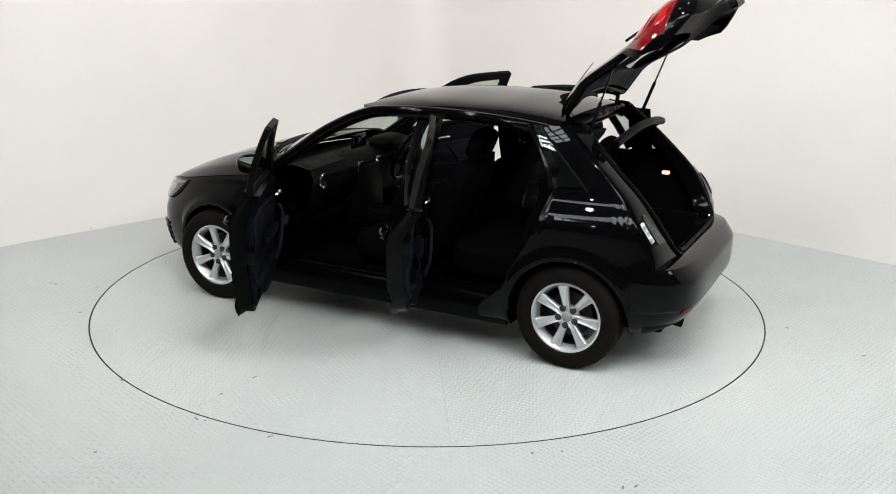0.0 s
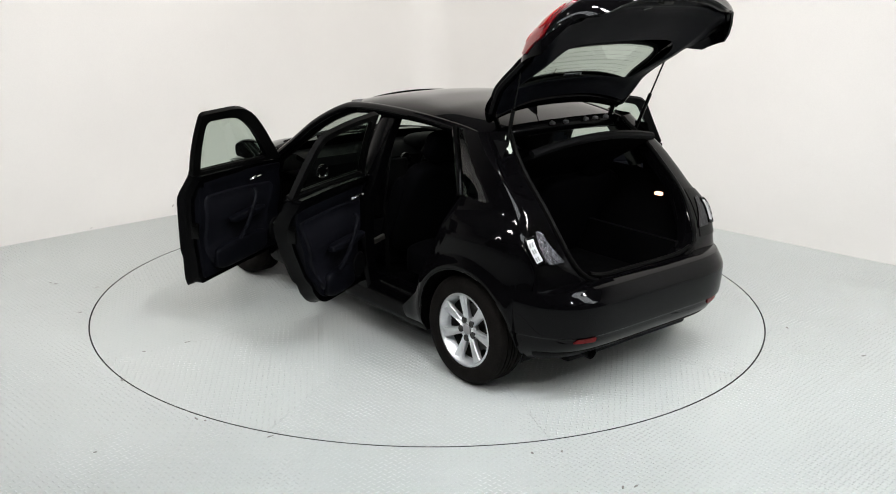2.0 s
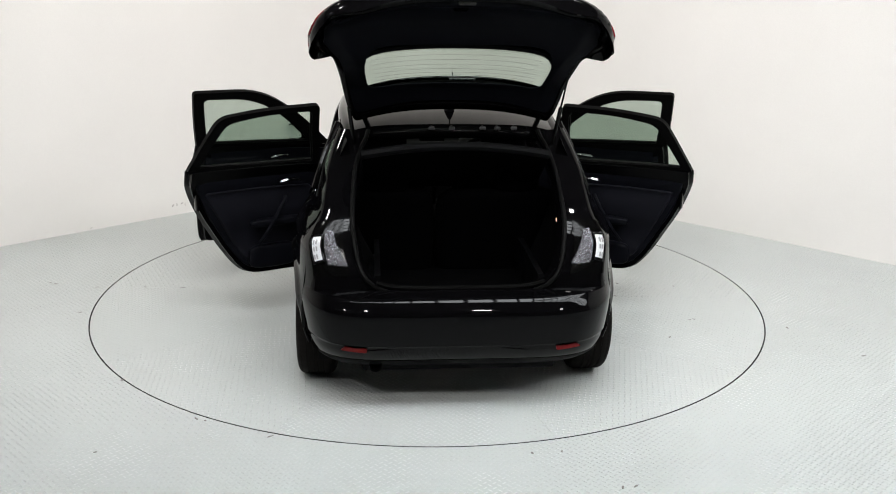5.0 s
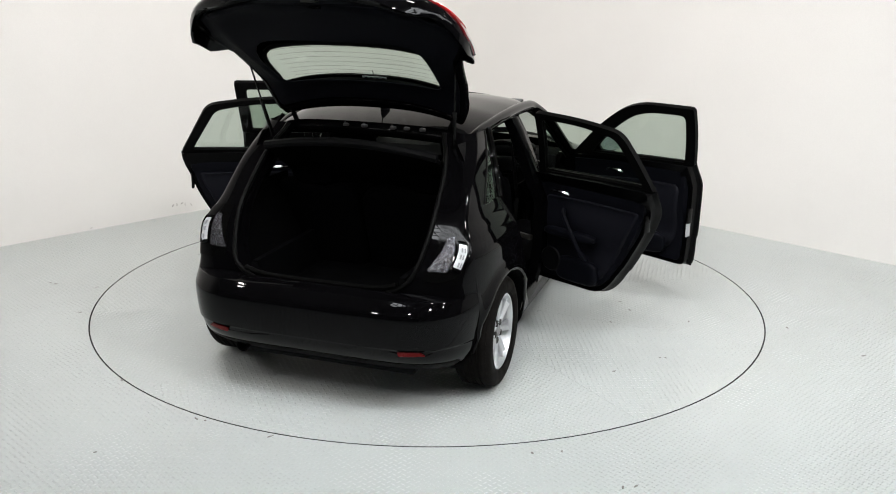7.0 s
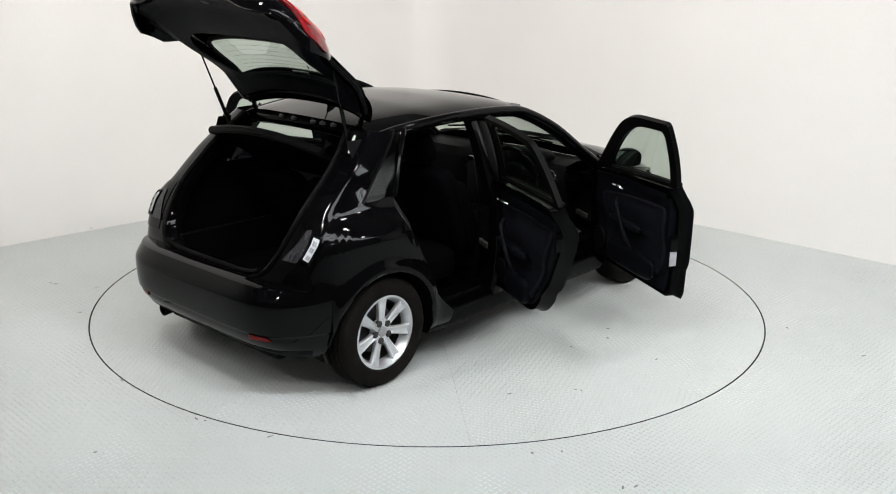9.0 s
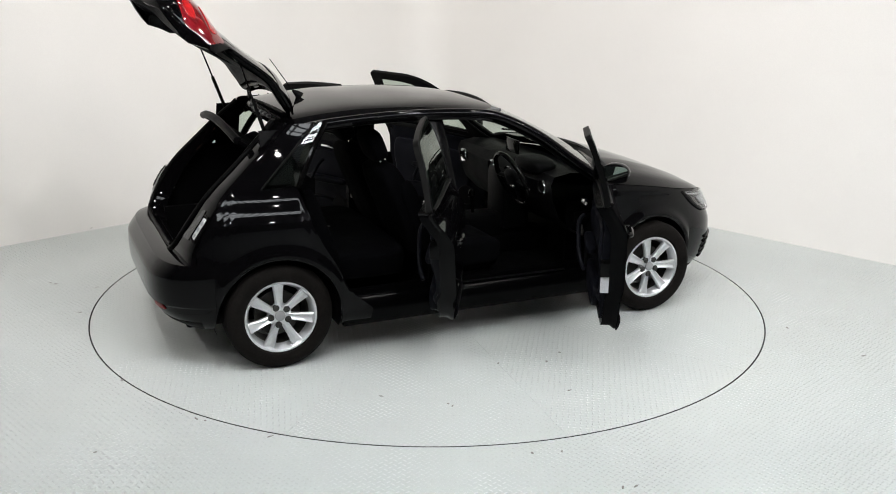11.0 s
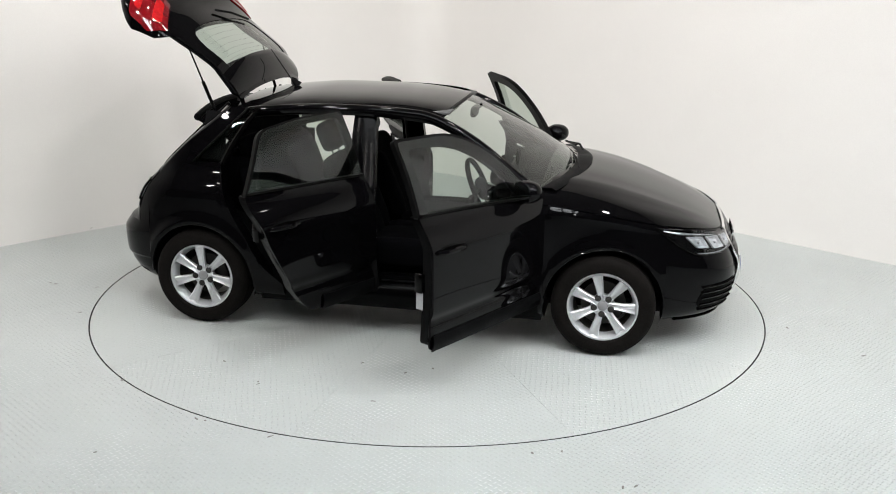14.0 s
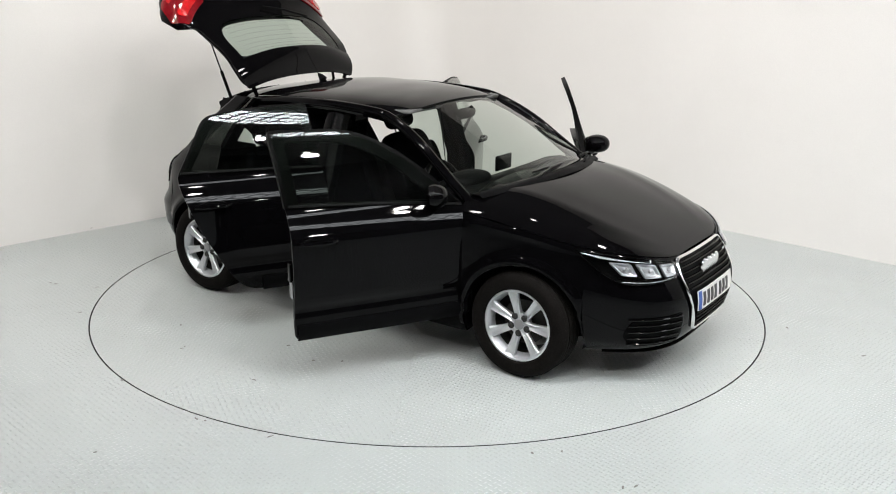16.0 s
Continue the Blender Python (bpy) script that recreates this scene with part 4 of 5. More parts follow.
    for y in (-0.185, -0.13, -0.075, -0.02, 0.055, 0.11, 0.165):
        part("plate_bar", thick(sheet([[on_nose(y + d, z, 0.0285) for z in (0.412, 0.45, 0.488)] for d in (-0.016, 0.0, 0.016)]), 0.004), M_INK, plate)


def build_rear(car):
    for side in (1, -1):
        # fixed lamps in the body, bared by the raised tailgate
        def at(a, b, side=side):
            xo, xi, yi = FRAME_OUT_X(b), FRAME_IN_X(b), FRAME_IN_Y(b)
            p0, p2 = Vector((xo, flank(xo, b), b)), Vector((xi, yi, b))
            p1 = Vector((xo - (xo - xi) * 0.75, p0.y - 0.012, b))
            q = (1 - a) ** 2 * p0 + 2 * a * (1 - a) * p1 + a * a * p2
            return Vector((q.x - 0.010, (q.y + 0.004) * side, q.z))
        base = rounded([(0.10, 0.93, 0.02), (0.86, 0.95, 0.02), (0.86, 0.70, 0.02), (0.12, 0.69, 0.02)])
        panel = part("lamp_panel", fill(base, lambda a, b: at(a, b) + Vector((0.006, 0, 0)), 4), M_GLOSS, car, "black lamp panel beside the boot opening")
        part("fixed_lamp", thick(fill(rounded([(0.22, 0.868, 0.015), (0.48, 0.875, 0.015), (0.50, 0.775, 0.015), (0.26, 0.762, 0.015)]), at, 4), 0.01), M_WHITE_LENS, panel, "white fixed lamp with clear ribbed lens")
        for a0, b0 in ((0.30, 0.785), (0.37, 0.788), (0.31, 0.82), (0.38, 0.823), (0.29, 0.85), (0.37, 0.853)):
            part("lamp_rib", thick(fill(rounded([(a0, b0 - 0.010, 0.004), (a0 + 0.045, b0 - 0.010, 0.004), (a0 + 0.045, b0 + 0.010, 0.004), (a0, b0 + 0.010, 0.004)], 2, 2), lambda a, b: at(a, b) + Vector((-0.009, 0.002 * side, 0)), 2), 0.003), M_STEEL, panel)
        part("lamp_frame", tube([at(*q) for q in (lambda l: l + l[:1])(rounded([(0.20, 0.878, 0.015), (0.50, 0.885, 0.015), (0.52, 0.765, 0.015), (0.24, 0.752, 0.015)]))], 0.006, 6), M_GLOSS, panel)
        part("lamp_foil", fill(rounded([(0.56, 0.905, 0.02), (0.70, 0.90, 0.02), (0.88, 0.75, 0.02), (0.57, 0.75, 0.02)]), at, 3), M_FOIL, panel, "crinkled silver lamp backing")
        part("rear_reflector", thick(fill(rounded([(0.47, 0.370, 0.006), (0.58, 0.372, 0.006), (0.605, 0.352, 0.008), (0.475, 0.345, 0.008)]), lambda a, b, side=side: on_end(tail_point, a * side, b) + Vector((-0.006, 0, 0)), 3), 0.008), M_REDDARK, car, "dark red bumper reflector")


HINGE = Vector((-1.03, 0, 1.335))
GATE_PATH = [(-1.125, 1.362), (-1.21, 1.338), (-1.30, 1.302), (-1.36, 1.245), (-1.46, 1.14), (-1.57, 1.035), (-1.66, 0.955), (-1.785, 0.885), (-1.86, 0.79), (-1.878, 0.71), (-1.85, 0.635)]
GATE_X = tab([(i / 10, q[0]) for i, q in enumerate(GATE_PATH)])
GATE_ZV = tab([(i / 10, q[1]) for i, q in enumerate(GATE_PATH)])
GATE_HW = tab([(0.0, 0.53), (0.2, 0.575), (0.4, 0.605), (0.52, 0.635), (0.60, 0.69), (0.68, 0.73), (0.78, 0.735), (0.84, 0.715), (0.90, 0.655), (1.0, 0.50)])
GATE_DX = tab([(0.0, 0.06), (0.2, 0.10), (0.3, 0.07), (0.5, 0.09), (0.6, 0.17), (0.68, 0.26), (0.80, 0.30), (0.87, 0.22), (0.93, 0.14), (1.0, 0.10)])
GATE_WRAP = tab([(0.5, 0.0), (0.62, 1.0), (0.84, 1.0), (0.95, 0.3)])
GATE_DZ = tab([(0.0, 0.035), (0.2, 0.03), (0.4, 0.0), (1.0, -0.01)])
GATE_OPEN = 82.5


def gate_raw(s, v):
    v = min(1.0, max(0.0, v))
    a = min(1.0, abs(s))
    bend = a ** 2.6 + GATE_WRAP(v) * ((1 - (1 - a ** 3.2) ** (1 / 2.4)) - a ** 2.6)
    return Vector((GATE_X(v) + GATE_DX(v) * bend, s * GATE_HW(v), GATE_ZV(v) - GATE_DZ(v) * s * s))


def gate_point(s, v, inset=0.0):
    """A point of the closed tailgate's outer skin, set inwards along its normal, from the hinge."""
    q = gate_raw(s, v)
    if inset:
        s0, s1 = max(-1.0, s - 0.01), min(1.0, s + 0.01)
        n = (gate_raw(s1, v) - gate_raw(s0, v)).cross(gate_raw(s, v + 0.012) - gate_raw(s, v - 0.012)).normalized()
        if n.x > 0:
            n = -n
        q = q - n * inset
    return q - HINGE


def metric(corners, straight):
    """A rounded loop on the tailgate with the corner radii in metres."""
    return [(a / 0.6, b / 1.05) for a, b in rounded([(a * 0.6, b * 1.05, q) for a, b, q in corners], 5, straight)]


def build_tailgate(car):
    outer = rounded([(-1, 0, 0.04), (1, 0, 0.04), (1, 1, 0.12), (-1, 1, 0.12)], 5, 22)
    hole = metric([(-0.84, 0.20, 0.06), (0.84, 0.20, 0.06), (0.86, 0.482, 0.16), (-0.86, 0.482, 0.16)], 22)
    gate = part("tailgate", thick(ring(outer, hole, gate_point, 22), 0.012), M_PAINT, car, "raised black tailgate with rear window")
    gate.matrix_basis = Matrix.Translation(HINGE) @ Matrix.Rotation(radians(GATE_OPEN), 4, "Y")
    part("rear_window", fill(hole, lambda a, b: gate_point(a, b, 0.004), 8), M_GLASS, gate, "green-tinted rear window")
    inner_o = rounded([(-0.955, 0.10, 0.06), (0.955, 0.10, 0.06), (0.95, 0.97, 0.14), (-0.95, 0.97, 0.14)], 5, 16)
    inner_h = metric([(-0.79, 0.27, 0.07), (0.79, 0.27, 0.07), (0.79, 0.57, 0.165), (-0.79, 0.57, 0.165)], 16)

    def lining(a, b):
        d = 0.035 + 0.03 * max(0, min(1, (1 - abs(a)) * 6)) * max(0, min(1, (0.99 - b) * 8)) * (0.5 + 1.2 * max(0.0, min(1.0, (b - 0.30) / 0.2)))
        return gate_point(a, b, d)
    part("tailgate_lining", thick(ring(inner_o, inner_h, lining, 14), 0.006), M_TRIM, gate, "black plastic tailgate lining")
    part("window_seal", tube([gate_point(a, b, 0.02) for a, b in hole + hole[:1]], 0.014, 6), M_SEAL, gate)
    for i in range(8):
        v = 0.24 + 0.21 * i / 7
        part("heater_line", tube([gate_point(0.72 * s, v, 0.008) for s in spread(10)], 0.0005, 4), M_STEELDARK, gate)
    rim = rounded([(-0.97, 0.06, 0.05), (0.97, 0.06, 0.05), (0.965, 0.975, 0.13), (-0.965, 0.975, 0.13)], 5, 16)
    part("tailgate_edge", tube([gate_point(a, b, 0.022) for a, b in rim + rim[:1]], 0.022, 8), M_JAMB, gate)
    # pull handle recess and latch
    part("pull_handle", moved(box(-0.03, 0.03, -0.035, 0.035, -0.012, 0.012, 0.006), Matrix.Translation(gate_point(0.03, 0.74, 0.080)) @ Matrix.Rotation(radians(-60), 4, "Y")), M_GLOSS, gate)
    part("latch", moved(box(-0.025, 0.025, -0.04, 0.04, -0.02, 0.02, 0.006), Matrix.Translation(gate_point(0.0, 0.955, 0.045))), M_STEELDARK, gate)
    for side in (1, -1):
        loop = rounded([(0.66, 0.63, 0.02), (0.985, 0.565, 0.02), (1.0, 0.70, 0.02), (0.985, 0.80, 0.02), (0.70, 0.80, 0.03)], 4, 6)
        lamp = part("tail_lamp", thick(fill([(a * side, b) for a, b in loop], lambda a, b: gate_point(a, b, -0.008), 6), 0.01), M_RED, gate, "glossy red tail lamp")
        for c in ([(0.74, 0.645, 0.02), (0.95, 0.605, 0.02), (0.965, 0.665, 0.02), (0.75, 0.685, 0.02)], [(0.76, 0.735, 0.02), (0.955, 0.735, 0.02), (0.945, 0.775, 0.02), (0.77, 0.775, 0.02)]):
            part("lamp_insert", thick(fill([(a * side, b) for a, b in rounded(c, 4, 4)], lambda a, b: gate_point(a, b, -0.0125), 4), 0.004), M_REDBRIGHT, lamp, "bright red lamp segment")
        arm = [gate_point(0.90 * side, 0.03, 0.02), gate_point(0.86 * side, 0.0, 0.03) + Vector((0.05, 0, -0.005)), Vector((0.0, 0.46 * side, -0.01)), Vector((0.03, 0.46 * side, -0.03))]
        part("hinge_arm", tube(smooth_path(arm, 4), 0.014, 8), M_JAMB, gate)
        # gas strut from the body to the raised gate, in two sizes of rod
        top = gate.matrix_basis @ gate_point(0.95 * side, 0.455, 0.03)
        foot = Vector((-1.21, 0.53 * side, 1.27))
        mid = foot.lerp(top, 0.48)
        part("gas_strut", join(tube([foot, mid], 0.011, 10), tube([mid, top], 0.005, 8)), M_GLOSS, car)
    # paper label inside the window's lower edge, with plain bars for its small print
    label = part("window_label", thick(sheet([[gate_point(s, v, 0.012) for v in (0.205, 0.222, 0.238)] for s in (-0.20, -0.16, -0.12, -0.08, -0.04, 0.0, 0.04)]), 0.003), M_STICKER, gate, "pale printed label on the rear window")
    for s in (-0.17, -0.11, -0.05, 0.0):
        part("print_bar", thick(sheet([[gate_point(s + d, v, 0.017) for v in (0.212, 0.230)] for d in (-0.012, 0.012)]), 0.002), M_INK, label)
    part("spoiler_lip", thick(sheet([[gate_point(s, v, -0.016 * math.sin(math.pi * min(1, (v - 0.03) / 0.215))) for v in (0.03, 0.08, 0.13, 0.18, 0.215, 0.235)] for s in spread(24)]), 0.006), M_PAINT, gate)
    part("rear_wiper", join(tube([gate_point(0.0, 0.535, -0.02), gate_point(0.25, 0.50, -0.03), gate_point(0.60, 0.47, -0.022)], 0.008, 6)), M_PLASTIC, gate)
    part("number_plate", thick(sheet([[gate_point(0.32 * s, v, -0.012) for v in (0.70, 0.74, 0.78)] for s in spread(8)]), 0.006), M_PLATE, gate, "pale number plate")


FRONT_HINGE, REAR_HINGE = Vector((0.83, 0.77, 0)), Vector((-0.20, 0.77, 0))
DOOR_OPEN = {(1, True): 60.0, (-1, True): 60.5, (1, False): 62.5, (-1, False): 61.5}


MIRROR = Vector((0.61, 0.853, 0.998))


def build_door(car, side, front):
    hinge = FRONT_HINGE if front else REAR_HINGE
    if front:
        skin = rounded([(0.855, 0.29, 0.04), (0.855, BELT(0.85), 0.01), (0.30, BELT(0.30), 0.02), (-0.185, BELT(-0.185), 0.01), (-0.175, 0.29, 0.04)], 4, 9)
        out = rounded([(0.835, 0.915, 0.02), (0.54, 1.185, 0.25), (0.24, 1.355, 0.22), (-0.235, 1.366, 0.03), (-0.187, 0.98, 0.01)], 5, 7)
        hole = rounded([(0.66, 0.947, 0.03), (0.465, 1.142, 0.22), (0.195, 1.298, 0.19), (-0.160, 1.312, 0.045), (-0.115, 0.992, 0.015)], 5, 7)
    else:
        skin = rounded([(-0.195, 0.29, 0.04), (-0.20, BELT(-0.2), 0.01), (-0.65, BELT(-0.65), 0.02), (-1.07, 1.008, 0.02), (-1.066, 0.92, 0.06), (-0.995, 0.72, 0.12), (-0.905, 0.565, 0.12), (-0.83, 0.43, 0.12), (-0.72, 0.295, 0.13)], 4, 7)
        out = rounded([(-0.205, 0.98, 0.01), (-0.255, 1.368, 0.03), (-0.6, 1.36, 0.2), (-0.885, 1.322, 0.06), (-1.068, 1.0, 0.02)], 5, 7)
        hole = rounded([(-0.255, 0.995, 0.015), (-0.298, 1.332, 0.04), (-0.6, 1.326, 0.2), (-0.835, 1.284, 0.05), (-1.00, 1.018, 0.03)], 5, 7)

    def local(bm):
        moved(bm, Matrix.Translation(-hinge))
        return flip(bm, side)

    def surf(inset):
        return lambda a, b: Vector((a, flank(a, b) - inset, b))

    def pane(inset):
        return lambda a, b: Vector((a, flank(a, b, True) - inset + 0.035 * max(0.0, (b - 0.98) / 0.38), b))
    c = (0.34, 0.62) if front else (-0.58, 0.72)
    shell = gridfill(skin, surf(0.0), 0.06, 0.0125)
    shrink = [tuple(Vector(c).lerp(Vector(q), 0.965)) for q in skin]
    band = sheet([[surf(d)(*q) for q in lp] for d, lp in ((0.001, skin), (0.012, skin), (0.035, shrink), (0.085, shrink))], closed_v=True)
    inner = fill(shrink, surf(0.085), 3, c)
    door = part("front_door" if front else "rear_door", local(shell), M_PAINT, car, "black car door, swung wide open", angle=35)
    door.matrix_basis = Matrix.Translation((hinge.x, hinge.y * side - (0.02 if side > 0 and front else 0.0), 0)) @ Matrix.Rotation(radians(-DOOR_OPEN[side, front] * side), 4, "Z")
    part("door_edge", local(join(band, inner)), M_JAMB, door, angle=35)
    # window frame and glass
    fr = ring(out, hole, pane(0.008), 3)
    part("window_frame", local(thick(fr, 0.030)), M_SEAL, door)
    part("window_glass", local(gridfill([tuple(Vector(a).lerp(Vector(b), 0.22)) for a, b in zip(out, hole)], pane(0.003), 0.05, 0.025)), M_GLASS, door, "green-tinted side window")
    part("window_seal", local(tube([pane(0.02)(a, b) for a, b in hole + hole[:1]], 0.009, 6)), M_SEAL, door)
    belt_x = [0.80, -0.17] if front else [-0.21, -1.05]
    part("belt_strip", local(tube([(x, flank(x, BELT(x)) + 0.002, BELT(x) + 0.004) for x in [belt_x[0] + (belt_x[1] - belt_x[0]) * i / 16 for i in range(17)]], 0.009, 6)), M_SEAL, door)
    # lining inside
    trim = [tuple(Vector(c).lerp(Vector(q), 0.90)) for q in skin]

    def pad(a, b):
        bulge = 0.028 if b > 0.62 else 0.012
        return Vector((a, flank(a, min(b, 0.9)) - 0.098 - bulge * math.exp(-((b - 0.72) / 0.14) ** 2), b))
    mid = [tuple(Vector(c).lerp(Vector(q), 0.985)) for q in trim]
    part("door_lining", local(join(fill(mid, pad, 9, c), sheet([[surf(0.08)(*q) for q in trim], [pad(*q) for q in mid]], closed_v=True))), M_TRIM, door, "dark grey plastic door lining")
    x0, lift = (0.02, 0.03) if front else (-0.81, 0.06)
    # raised soft pad with a rounded edge
    if front:
        soft = rounded([(0.70, 0.775, 0.06), (0.30, 0.815, 0.1), (-0.085, 0.835, 0.06), (-0.075, 0.44, 0.12), (0.02, 0.375, 0.08), (0.62, 0.365, 0.10)], 5, 6)
    else:
        soft = rounded([(-0.265, 0.845, 0.04), (-0.60, 0.860, 0.1), (-0.965, 0.855, 0.05), (-0.945, 0.80, 0.06), (-0.82, 0.56, 0.15), (-0.73, 0.40, 0.10), (-0.62, 0.365, 0.08), (-0.285, 0.37, 0.06)], 5, 6)
    loops = [([tuple(Vector(c).lerp(Vector(q), k)) for q in soft], d) for k, d in ((1.0, 0.0), (0.985, 0.012), (0.955, 0.017), (0.90, 0.012))]
    raised = sheet([[pad(*q) - Vector((0, d, 0)) for q in lp] for lp, d in loops], closed_v=True)
    part("lining_pad", local(join(raised, fill(loops[-1][0], lambda a, b: pad(a, b) - Vector((0, 0.012, 0)), 6, c))), M_PAD, door, "dark blue-grey soft door pad", angle=60)
    part("armrest", local(blob(x0 + 0.31, 0.705, 0.640, 0.20, 0.032, 0.026, 0.6)), M_TRIM, door)
    pull = smooth_path([(x0 + 0.33, 0.665, 0.80), (x0 + 0.30, 0.635, 0.76), (x0 + 0.20, 0.64, 0.60), (x0 + 0.15, 0.67, 0.52)], 5)
    part("pull_handle", local(tube(pull, 0.013, 8)), M_TRIM, door)
    part("release_lever", local(tube(smooth_path([(x0 + 0.44, 0.678, 0.83 + lift), (x0 + 0.40, 0.655, 0.845 + lift), (x0 + 0.33, 0.655, 0.845 + lift), (x0 + 0.31, 0.675, 0.835 + lift)], 4), 0.013, 8, 0.7)), M_CHROME, door, "chrome release lever")
    part("door_pocket", local(blob(x0 + 0.26, 0.732, 0.42, 0.30 if front else 0.16, 0.032, 0.075, 0.5)), M_TRIM, door)
    part("speaker_grille", local(moved(lathe([(0.0, 0.006), (0.07, 0.004), (0.078, -0.004)], 24), Matrix.Translation((0.66 if front else -0.36, 0.702, 0.46)) @ Matrix.Rotation(math.pi, 4, "Z"))), M_PLASTIC, door)
    # outer handle
    hx, hz = (-0.045, 0.815) if front else (-0.90, 0.835)
    hy = flank(hx, hz)
    part("handle_recess", local(blob(hx, hy - 0.001, hz, 0.085, 0.004, 0.026, 0.7, 10, 20)), M_GLOSS, door)
    part("door_handle", local(tube(smooth_path([(hx - 0.10, hy + 0.004, hz), (hx - 0.07, hy + 0.026, hz + 0.002), (hx, hy + 0.032, hz + 0.003), (hx + 0.07, hy + 0.026, hz + 0.002), (hx + 0.10, hy + 0.004, hz)], 4), 0.0135, 8)), M_PAINT, door)
    # lower strip, latch, sticker, check strap
    lo = [0.83, -0.16] if front else [-0.205, -0.62]
    part("lower_strip", local(thick(sheet([[(x, flank(x, z) + 0.004 + 0.012 * math.sin(math.pi * (z - 0.28) / 0.1), z) for z in (0.285, 0.31, 0.335, 0.36, 0.375)] for x in [lo[0] + (lo[1] - lo[0]) * i / 14 for i in range(15)]]), 0.006)), M_PLASTIC, door, "matt black lower door strip")
    rx = -0.172 if front else -1.012
    rz = 0.64 if front else 0.80
    part("latch", local(box(rx - 0.004, rx + 0.012, 0.735, 0.785, rz - 0.05, rz + 0.05, 0.004)), M_GLOSS, door)
    if front and side < 0:
        part("sticker", local(box(-0.1665, -0.164, 0.74, 0.785, 0.50, 0.60)), M_STICKER, door, "pale paper sticker on the door edge")
    part("check_strap", local(box(hinge.x - 0.02, hinge.x + 0.13, 0.665, 0.69, 0.55, 0.58, 0.004)), M_STEELDARK, door)
    for z in (0.42, 0.80):
        part("hinge", local(box(hinge.x - 0.03, hinge.x + 0.04, 0.75, 0.79, z - 0.03, z + 0.03, 0.006)), M_JAMB, door)
    if front:
        # sail and mirror
        sail = rounded([(0.80, 0.935, 0.01), (0.655, 1.04, 0.02), (0.635, 0.955, 0.01)], 3, 4)
        part("mirror_sail", local(thick(fill(sail, pane(-0.004), 3), 0.03)), M_GLOSS, door)
        part("mirror_arm", local(tube([(0.70, 0.775, 0.952), (0.685, 0.81, 0.950), (MIRROR.x + 0.03, MIRROR.y - 0.03, 0.965)], [0.03, 0.022, 0.03], 10, 0.7)), M_GLOSS, door)
        # turned out, its glass facing back along the car
        fold = Matrix.Translation(MIRROR) @ Matrix.Rotation(radians(-68), 4, "Z")
        shell = blob(0, 0, 0, 0.086, 0.080, 0.062, 0.9, 14, 24)
        for v in shell.verts:
            if v.co.y < -0.03:
                v.co.y = -0.03
        part("mirror_housing", local(moved(shell, fold)), M_PAINT, door, "gloss black door mirror, turned out")
        glass = fill(rounded([(-0.080, -0.046, 0.03), (-0.080, 0.046, 0.03), (0.080, 0.046, 0.03), (0.080, -0.046, 0.03)], 4, 4), lambda a, b: Vector((a, -0.0335, b)), 3)
        part("mirror_glass", local(moved(glass, fold)), M_MIRROR, door, "mirror glass")
    return door


def seat(car, x, y, tilt):
    """A front seat: cushion, backrest, side bolsters, head restraint on two rods."""
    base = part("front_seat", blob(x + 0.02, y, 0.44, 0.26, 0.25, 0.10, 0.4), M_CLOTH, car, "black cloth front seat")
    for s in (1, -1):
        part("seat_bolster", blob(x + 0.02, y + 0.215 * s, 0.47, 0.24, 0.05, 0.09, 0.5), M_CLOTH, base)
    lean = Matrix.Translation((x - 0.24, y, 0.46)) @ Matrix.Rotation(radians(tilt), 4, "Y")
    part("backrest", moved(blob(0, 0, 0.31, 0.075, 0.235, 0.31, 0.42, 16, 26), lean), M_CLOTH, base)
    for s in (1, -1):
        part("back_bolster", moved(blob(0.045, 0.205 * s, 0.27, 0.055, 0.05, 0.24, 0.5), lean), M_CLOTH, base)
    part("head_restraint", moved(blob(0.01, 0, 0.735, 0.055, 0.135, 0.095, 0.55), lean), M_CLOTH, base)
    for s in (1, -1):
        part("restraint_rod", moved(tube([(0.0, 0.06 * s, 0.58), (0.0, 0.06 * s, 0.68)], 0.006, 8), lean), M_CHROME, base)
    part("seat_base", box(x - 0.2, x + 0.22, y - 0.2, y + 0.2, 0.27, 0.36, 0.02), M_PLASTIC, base)


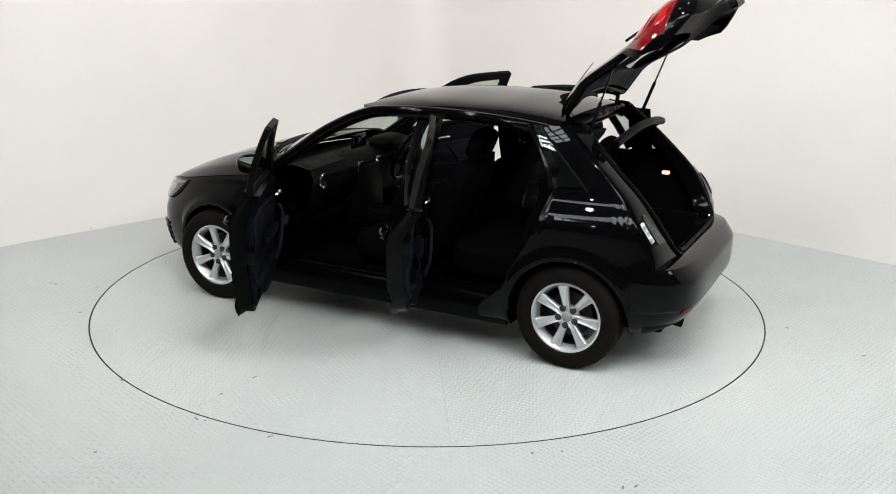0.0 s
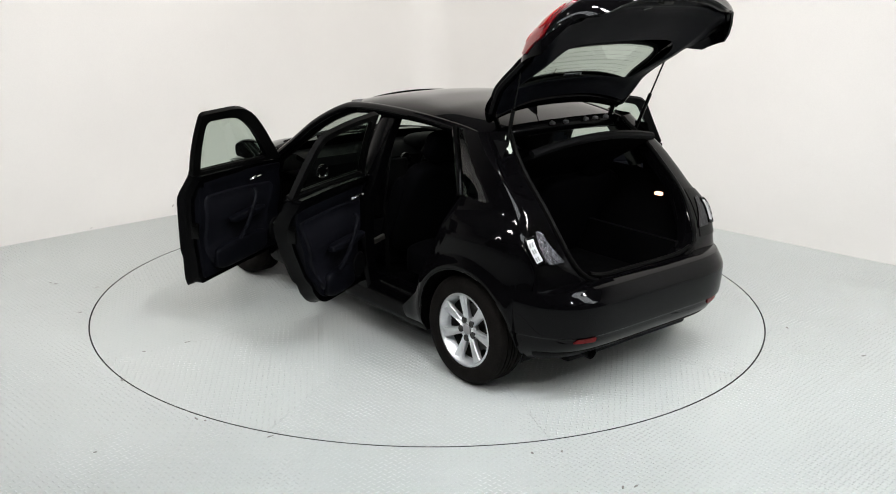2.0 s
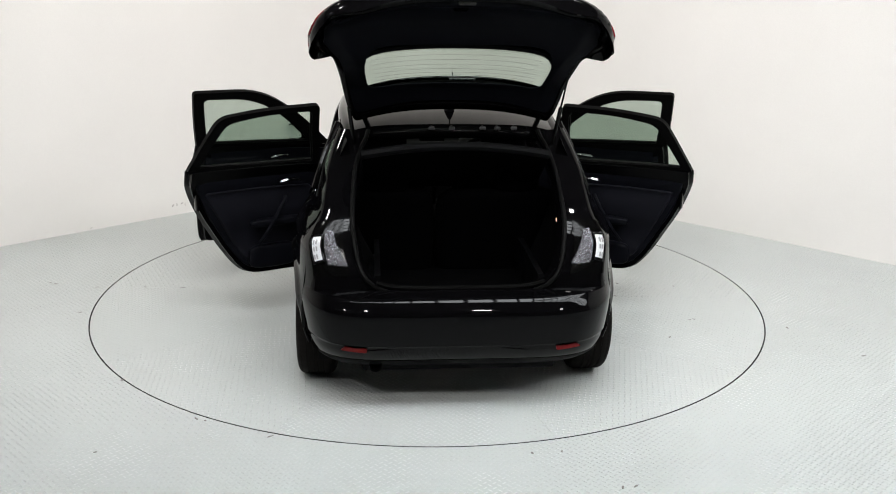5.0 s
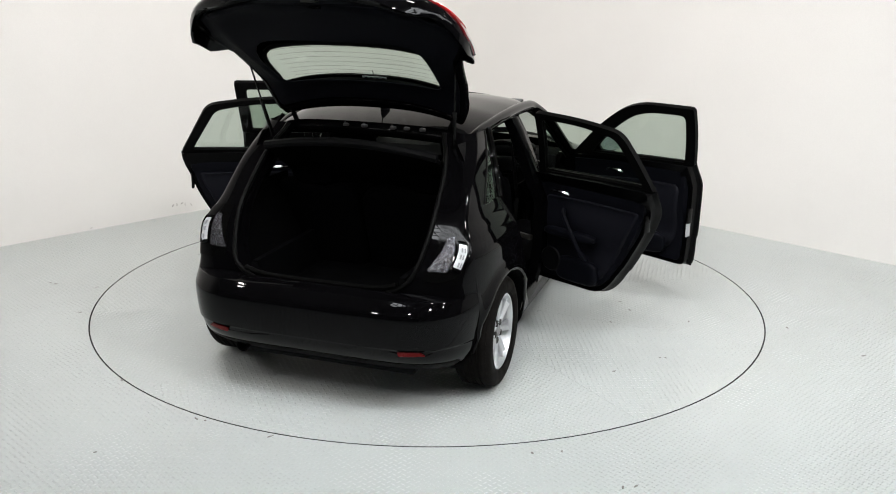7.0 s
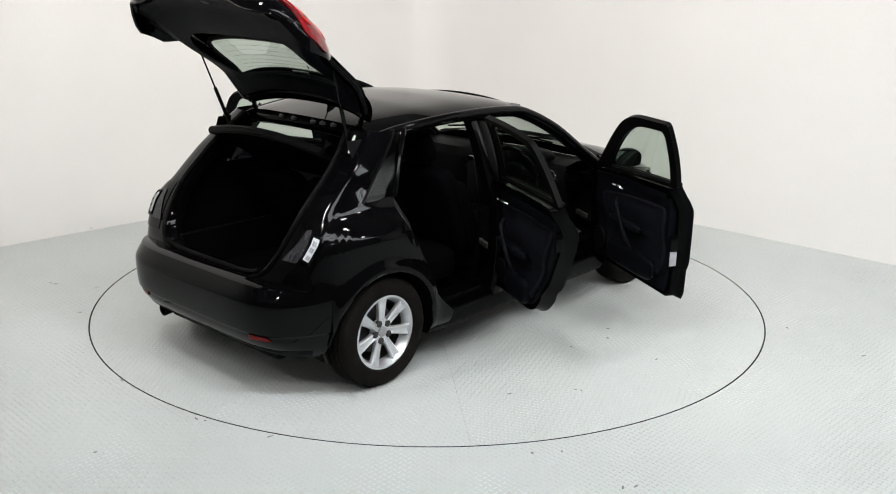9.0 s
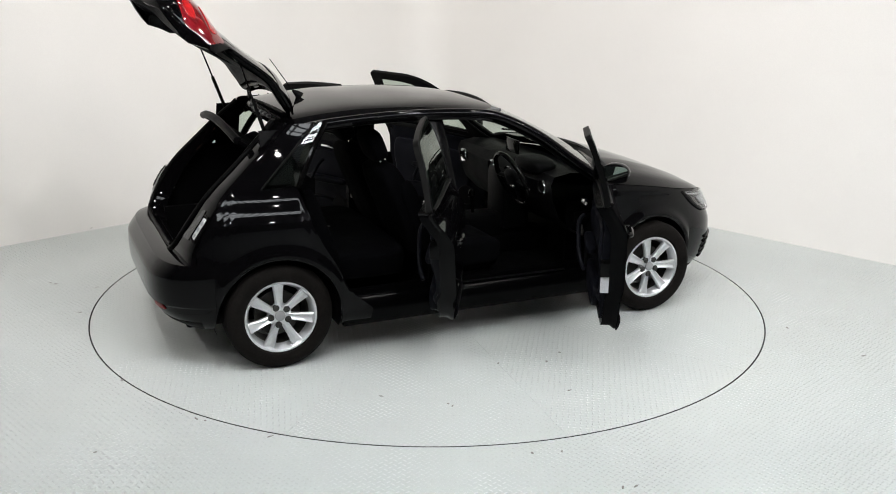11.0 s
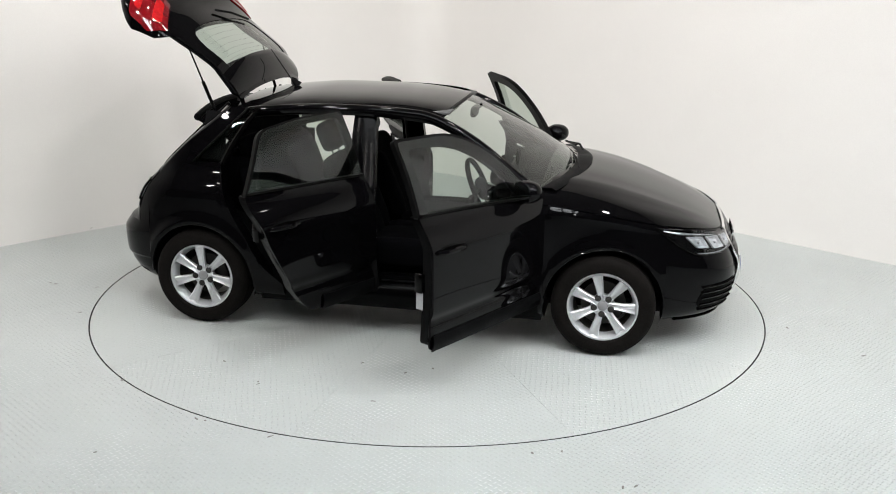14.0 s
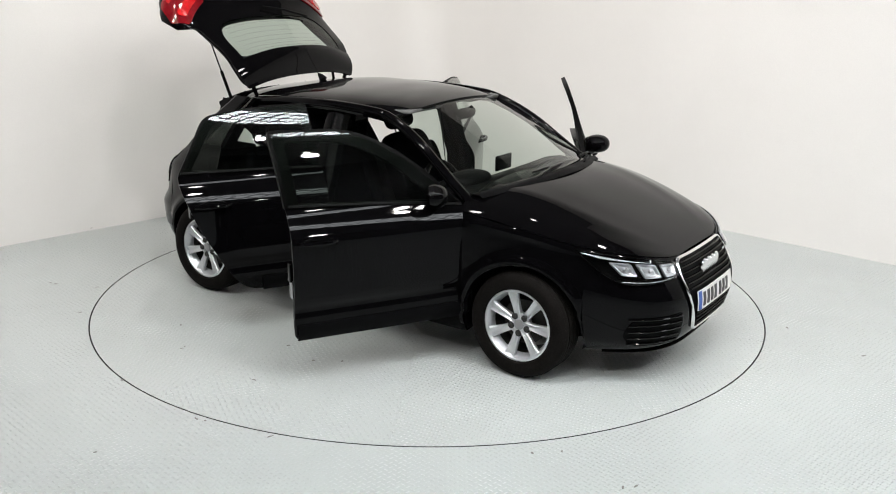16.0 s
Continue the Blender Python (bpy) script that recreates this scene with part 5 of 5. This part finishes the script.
def build_interior(car):
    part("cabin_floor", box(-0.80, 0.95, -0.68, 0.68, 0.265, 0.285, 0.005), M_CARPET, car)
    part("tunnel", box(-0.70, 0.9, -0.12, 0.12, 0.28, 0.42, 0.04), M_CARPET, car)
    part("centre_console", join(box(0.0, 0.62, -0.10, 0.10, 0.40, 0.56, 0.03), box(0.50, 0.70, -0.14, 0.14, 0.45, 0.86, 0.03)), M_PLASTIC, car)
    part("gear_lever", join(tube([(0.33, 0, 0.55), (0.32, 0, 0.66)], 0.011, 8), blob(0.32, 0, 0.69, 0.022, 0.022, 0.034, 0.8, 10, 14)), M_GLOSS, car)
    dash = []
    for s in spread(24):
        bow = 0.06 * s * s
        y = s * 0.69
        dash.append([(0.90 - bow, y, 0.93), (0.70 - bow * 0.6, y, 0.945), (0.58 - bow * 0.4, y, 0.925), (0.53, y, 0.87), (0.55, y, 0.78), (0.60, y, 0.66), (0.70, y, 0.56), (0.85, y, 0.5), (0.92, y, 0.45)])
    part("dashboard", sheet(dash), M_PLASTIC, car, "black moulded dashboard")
    for y in (-0.58, -0.12, 0.12, 0.58):
        part("air_vent", moved(lathe([(0.034, 0.0), (0.047, 0.008), (0.05, 0.0), (0.047, -0.012)], 24), Matrix.Translation((0.528, y, 0.84)) @ Matrix.Rotation(math.pi / 2, 4, "Z")), M_CHROME, car, "round chrome-ringed air vent")
    part("instrument_hood", blob(0.60, -0.36, 0.945, 0.10, 0.17, 0.055, 0.7), M_PLASTIC, car)
    part("display_screen", box(0.615, 0.63, -0.09, 0.09, 0.955, 1.05, 0.006), M_GLOSS, car)
    # steering wheel on the right
    tilt = Matrix.Translation((0.43, -0.36, 0.86)) @ Matrix.Rotation(radians(-24), 4, "Y")
    rim = tube([(0, 0.182 * math.cos(a), 0.182 * math.sin(a)) for a in [2 * math.pi * i / 40 for i in range(41)]], 0.0165, 10)
    st = part("steering_wheel", moved(rim, tilt), M_GLOSS, car, "black leather steering wheel")
    part("wheel_boss", moved(blob(0.012, 0, -0.01, 0.03, 0.085, 0.07, 0.7), tilt), M_PLASTIC, st)
    for a in (0, math.pi, -math.pi / 2):
        part("wheel_spoke", moved(tube([(0.01, 0.06 * math.cos(a), 0.06 * math.sin(a)), (0, 0.18 * math.cos(a), 0.18 * math.sin(a))], 0.018, 8, 0.5), tilt), M_PLASTIC, st)
    part("spoke_trim", moved(tube([(-0.02, 0.05, -0.03), (-0.024, 0, -0.045), (-0.02, -0.05, -0.03)], 0.006, 6), tilt), M_CHROME, st)
    part("steering_column", tube([(0.45, -0.36, 0.85), (0.62, -0.36, 0.80)], 0.045, 12), M_PLASTIC, car)
    seat(car, 0.02, 0.36, -22)
    seat(car, -0.02, -0.36, -22)
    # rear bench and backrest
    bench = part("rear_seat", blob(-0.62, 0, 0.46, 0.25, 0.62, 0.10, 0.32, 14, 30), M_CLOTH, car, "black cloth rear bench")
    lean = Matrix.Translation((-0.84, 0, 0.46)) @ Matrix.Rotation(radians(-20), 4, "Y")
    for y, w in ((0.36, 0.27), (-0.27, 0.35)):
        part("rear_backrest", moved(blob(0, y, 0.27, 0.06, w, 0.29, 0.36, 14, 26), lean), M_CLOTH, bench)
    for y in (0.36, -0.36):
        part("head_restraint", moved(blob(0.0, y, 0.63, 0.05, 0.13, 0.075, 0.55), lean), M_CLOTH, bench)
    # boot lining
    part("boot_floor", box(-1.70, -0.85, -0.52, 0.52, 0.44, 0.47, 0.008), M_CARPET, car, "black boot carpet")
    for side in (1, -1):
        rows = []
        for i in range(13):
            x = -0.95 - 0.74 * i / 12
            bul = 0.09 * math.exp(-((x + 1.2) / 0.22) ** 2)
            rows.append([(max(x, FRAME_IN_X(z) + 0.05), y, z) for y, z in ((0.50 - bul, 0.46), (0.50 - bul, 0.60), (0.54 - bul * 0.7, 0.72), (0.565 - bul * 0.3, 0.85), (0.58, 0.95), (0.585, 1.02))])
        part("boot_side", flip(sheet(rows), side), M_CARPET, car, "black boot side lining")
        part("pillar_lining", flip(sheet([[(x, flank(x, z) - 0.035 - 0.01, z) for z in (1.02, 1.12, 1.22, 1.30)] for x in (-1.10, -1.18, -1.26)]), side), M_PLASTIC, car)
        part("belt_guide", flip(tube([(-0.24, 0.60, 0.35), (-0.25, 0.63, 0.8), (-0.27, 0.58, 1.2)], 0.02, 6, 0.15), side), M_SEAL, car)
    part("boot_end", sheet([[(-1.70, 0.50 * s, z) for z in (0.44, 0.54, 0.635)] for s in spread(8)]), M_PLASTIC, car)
    part("boot_lamp", box(-1.42, -1.375, -0.565, -0.535, 0.885, 0.905, 0.004), M_BOOTLAMP, car, "small lit boot lamp")
    # parcel shelf, hinged up at the back
    rows = []
    for s in spread(16):
        rows.append([(-0.95 - 0.40 * t - 0.02 * (1 - s * s) * t, 0.49 * s, 1.00 + 0.24 * t + 0.05 * (1 - s * s) * t) for t in [i / 8 for i in range(9)]])
    shelf = part("parcel_shelf", thick(sheet(rows), 0.02), M_CARPET, car, "black parcel shelf, raised at the back")
    part("shelf_lip", tube([(-1.36 - 0.02 * (1 - s * s), 0.49 * s, 1.24 + 0.05 * (1 - s * s)) for s in spread(16)], 0.024, 8), M_PLASTIC, shelf)
    part("inner_mirror", join(blob(0.33, 0, 1.28, 0.018, 0.11, 0.035, 0.6, 10, 20), tube([(0.34, 0, 1.30), (0.38, 0, 1.325)], 0.012, 8)), M_GLOSS, car, "black inside mirror")
    for y in (0.34, -0.34):
        part("sun_visor", box(0.10, 0.26, y - 0.18, y + 0.18, 1.325, 1.345, 0.008), M_LINER, car)


def build_car():
    car = thing("hatchback_car", "glossy black hatchback, doors and tailgate open, on a turntable", "car")
    build_body(car)
    build_front(car)
    build_rear(car)
    build_tailgate(car)
    for side in (1, -1):
        for front in (True, False):
            build_door(car, side, front)
        for ax in (AXLE, -AXLE):
            wheel(car, side, ax)
    build_interior(car)
    return car


car = build_car()


def motions():
    rows, rows_car = [], []
    for i in range(33):
        t = i * 0.5
        turn = pose(0, 0, 0, 0, 0, HEADING - RATE * t)
        rows.append((t, turn))
        rows_car.append((t, turn @ pose(CAR_X, CAR_Y, 0)))
    walk(turntable, rows)
    walk(car, rows_car)


motions()
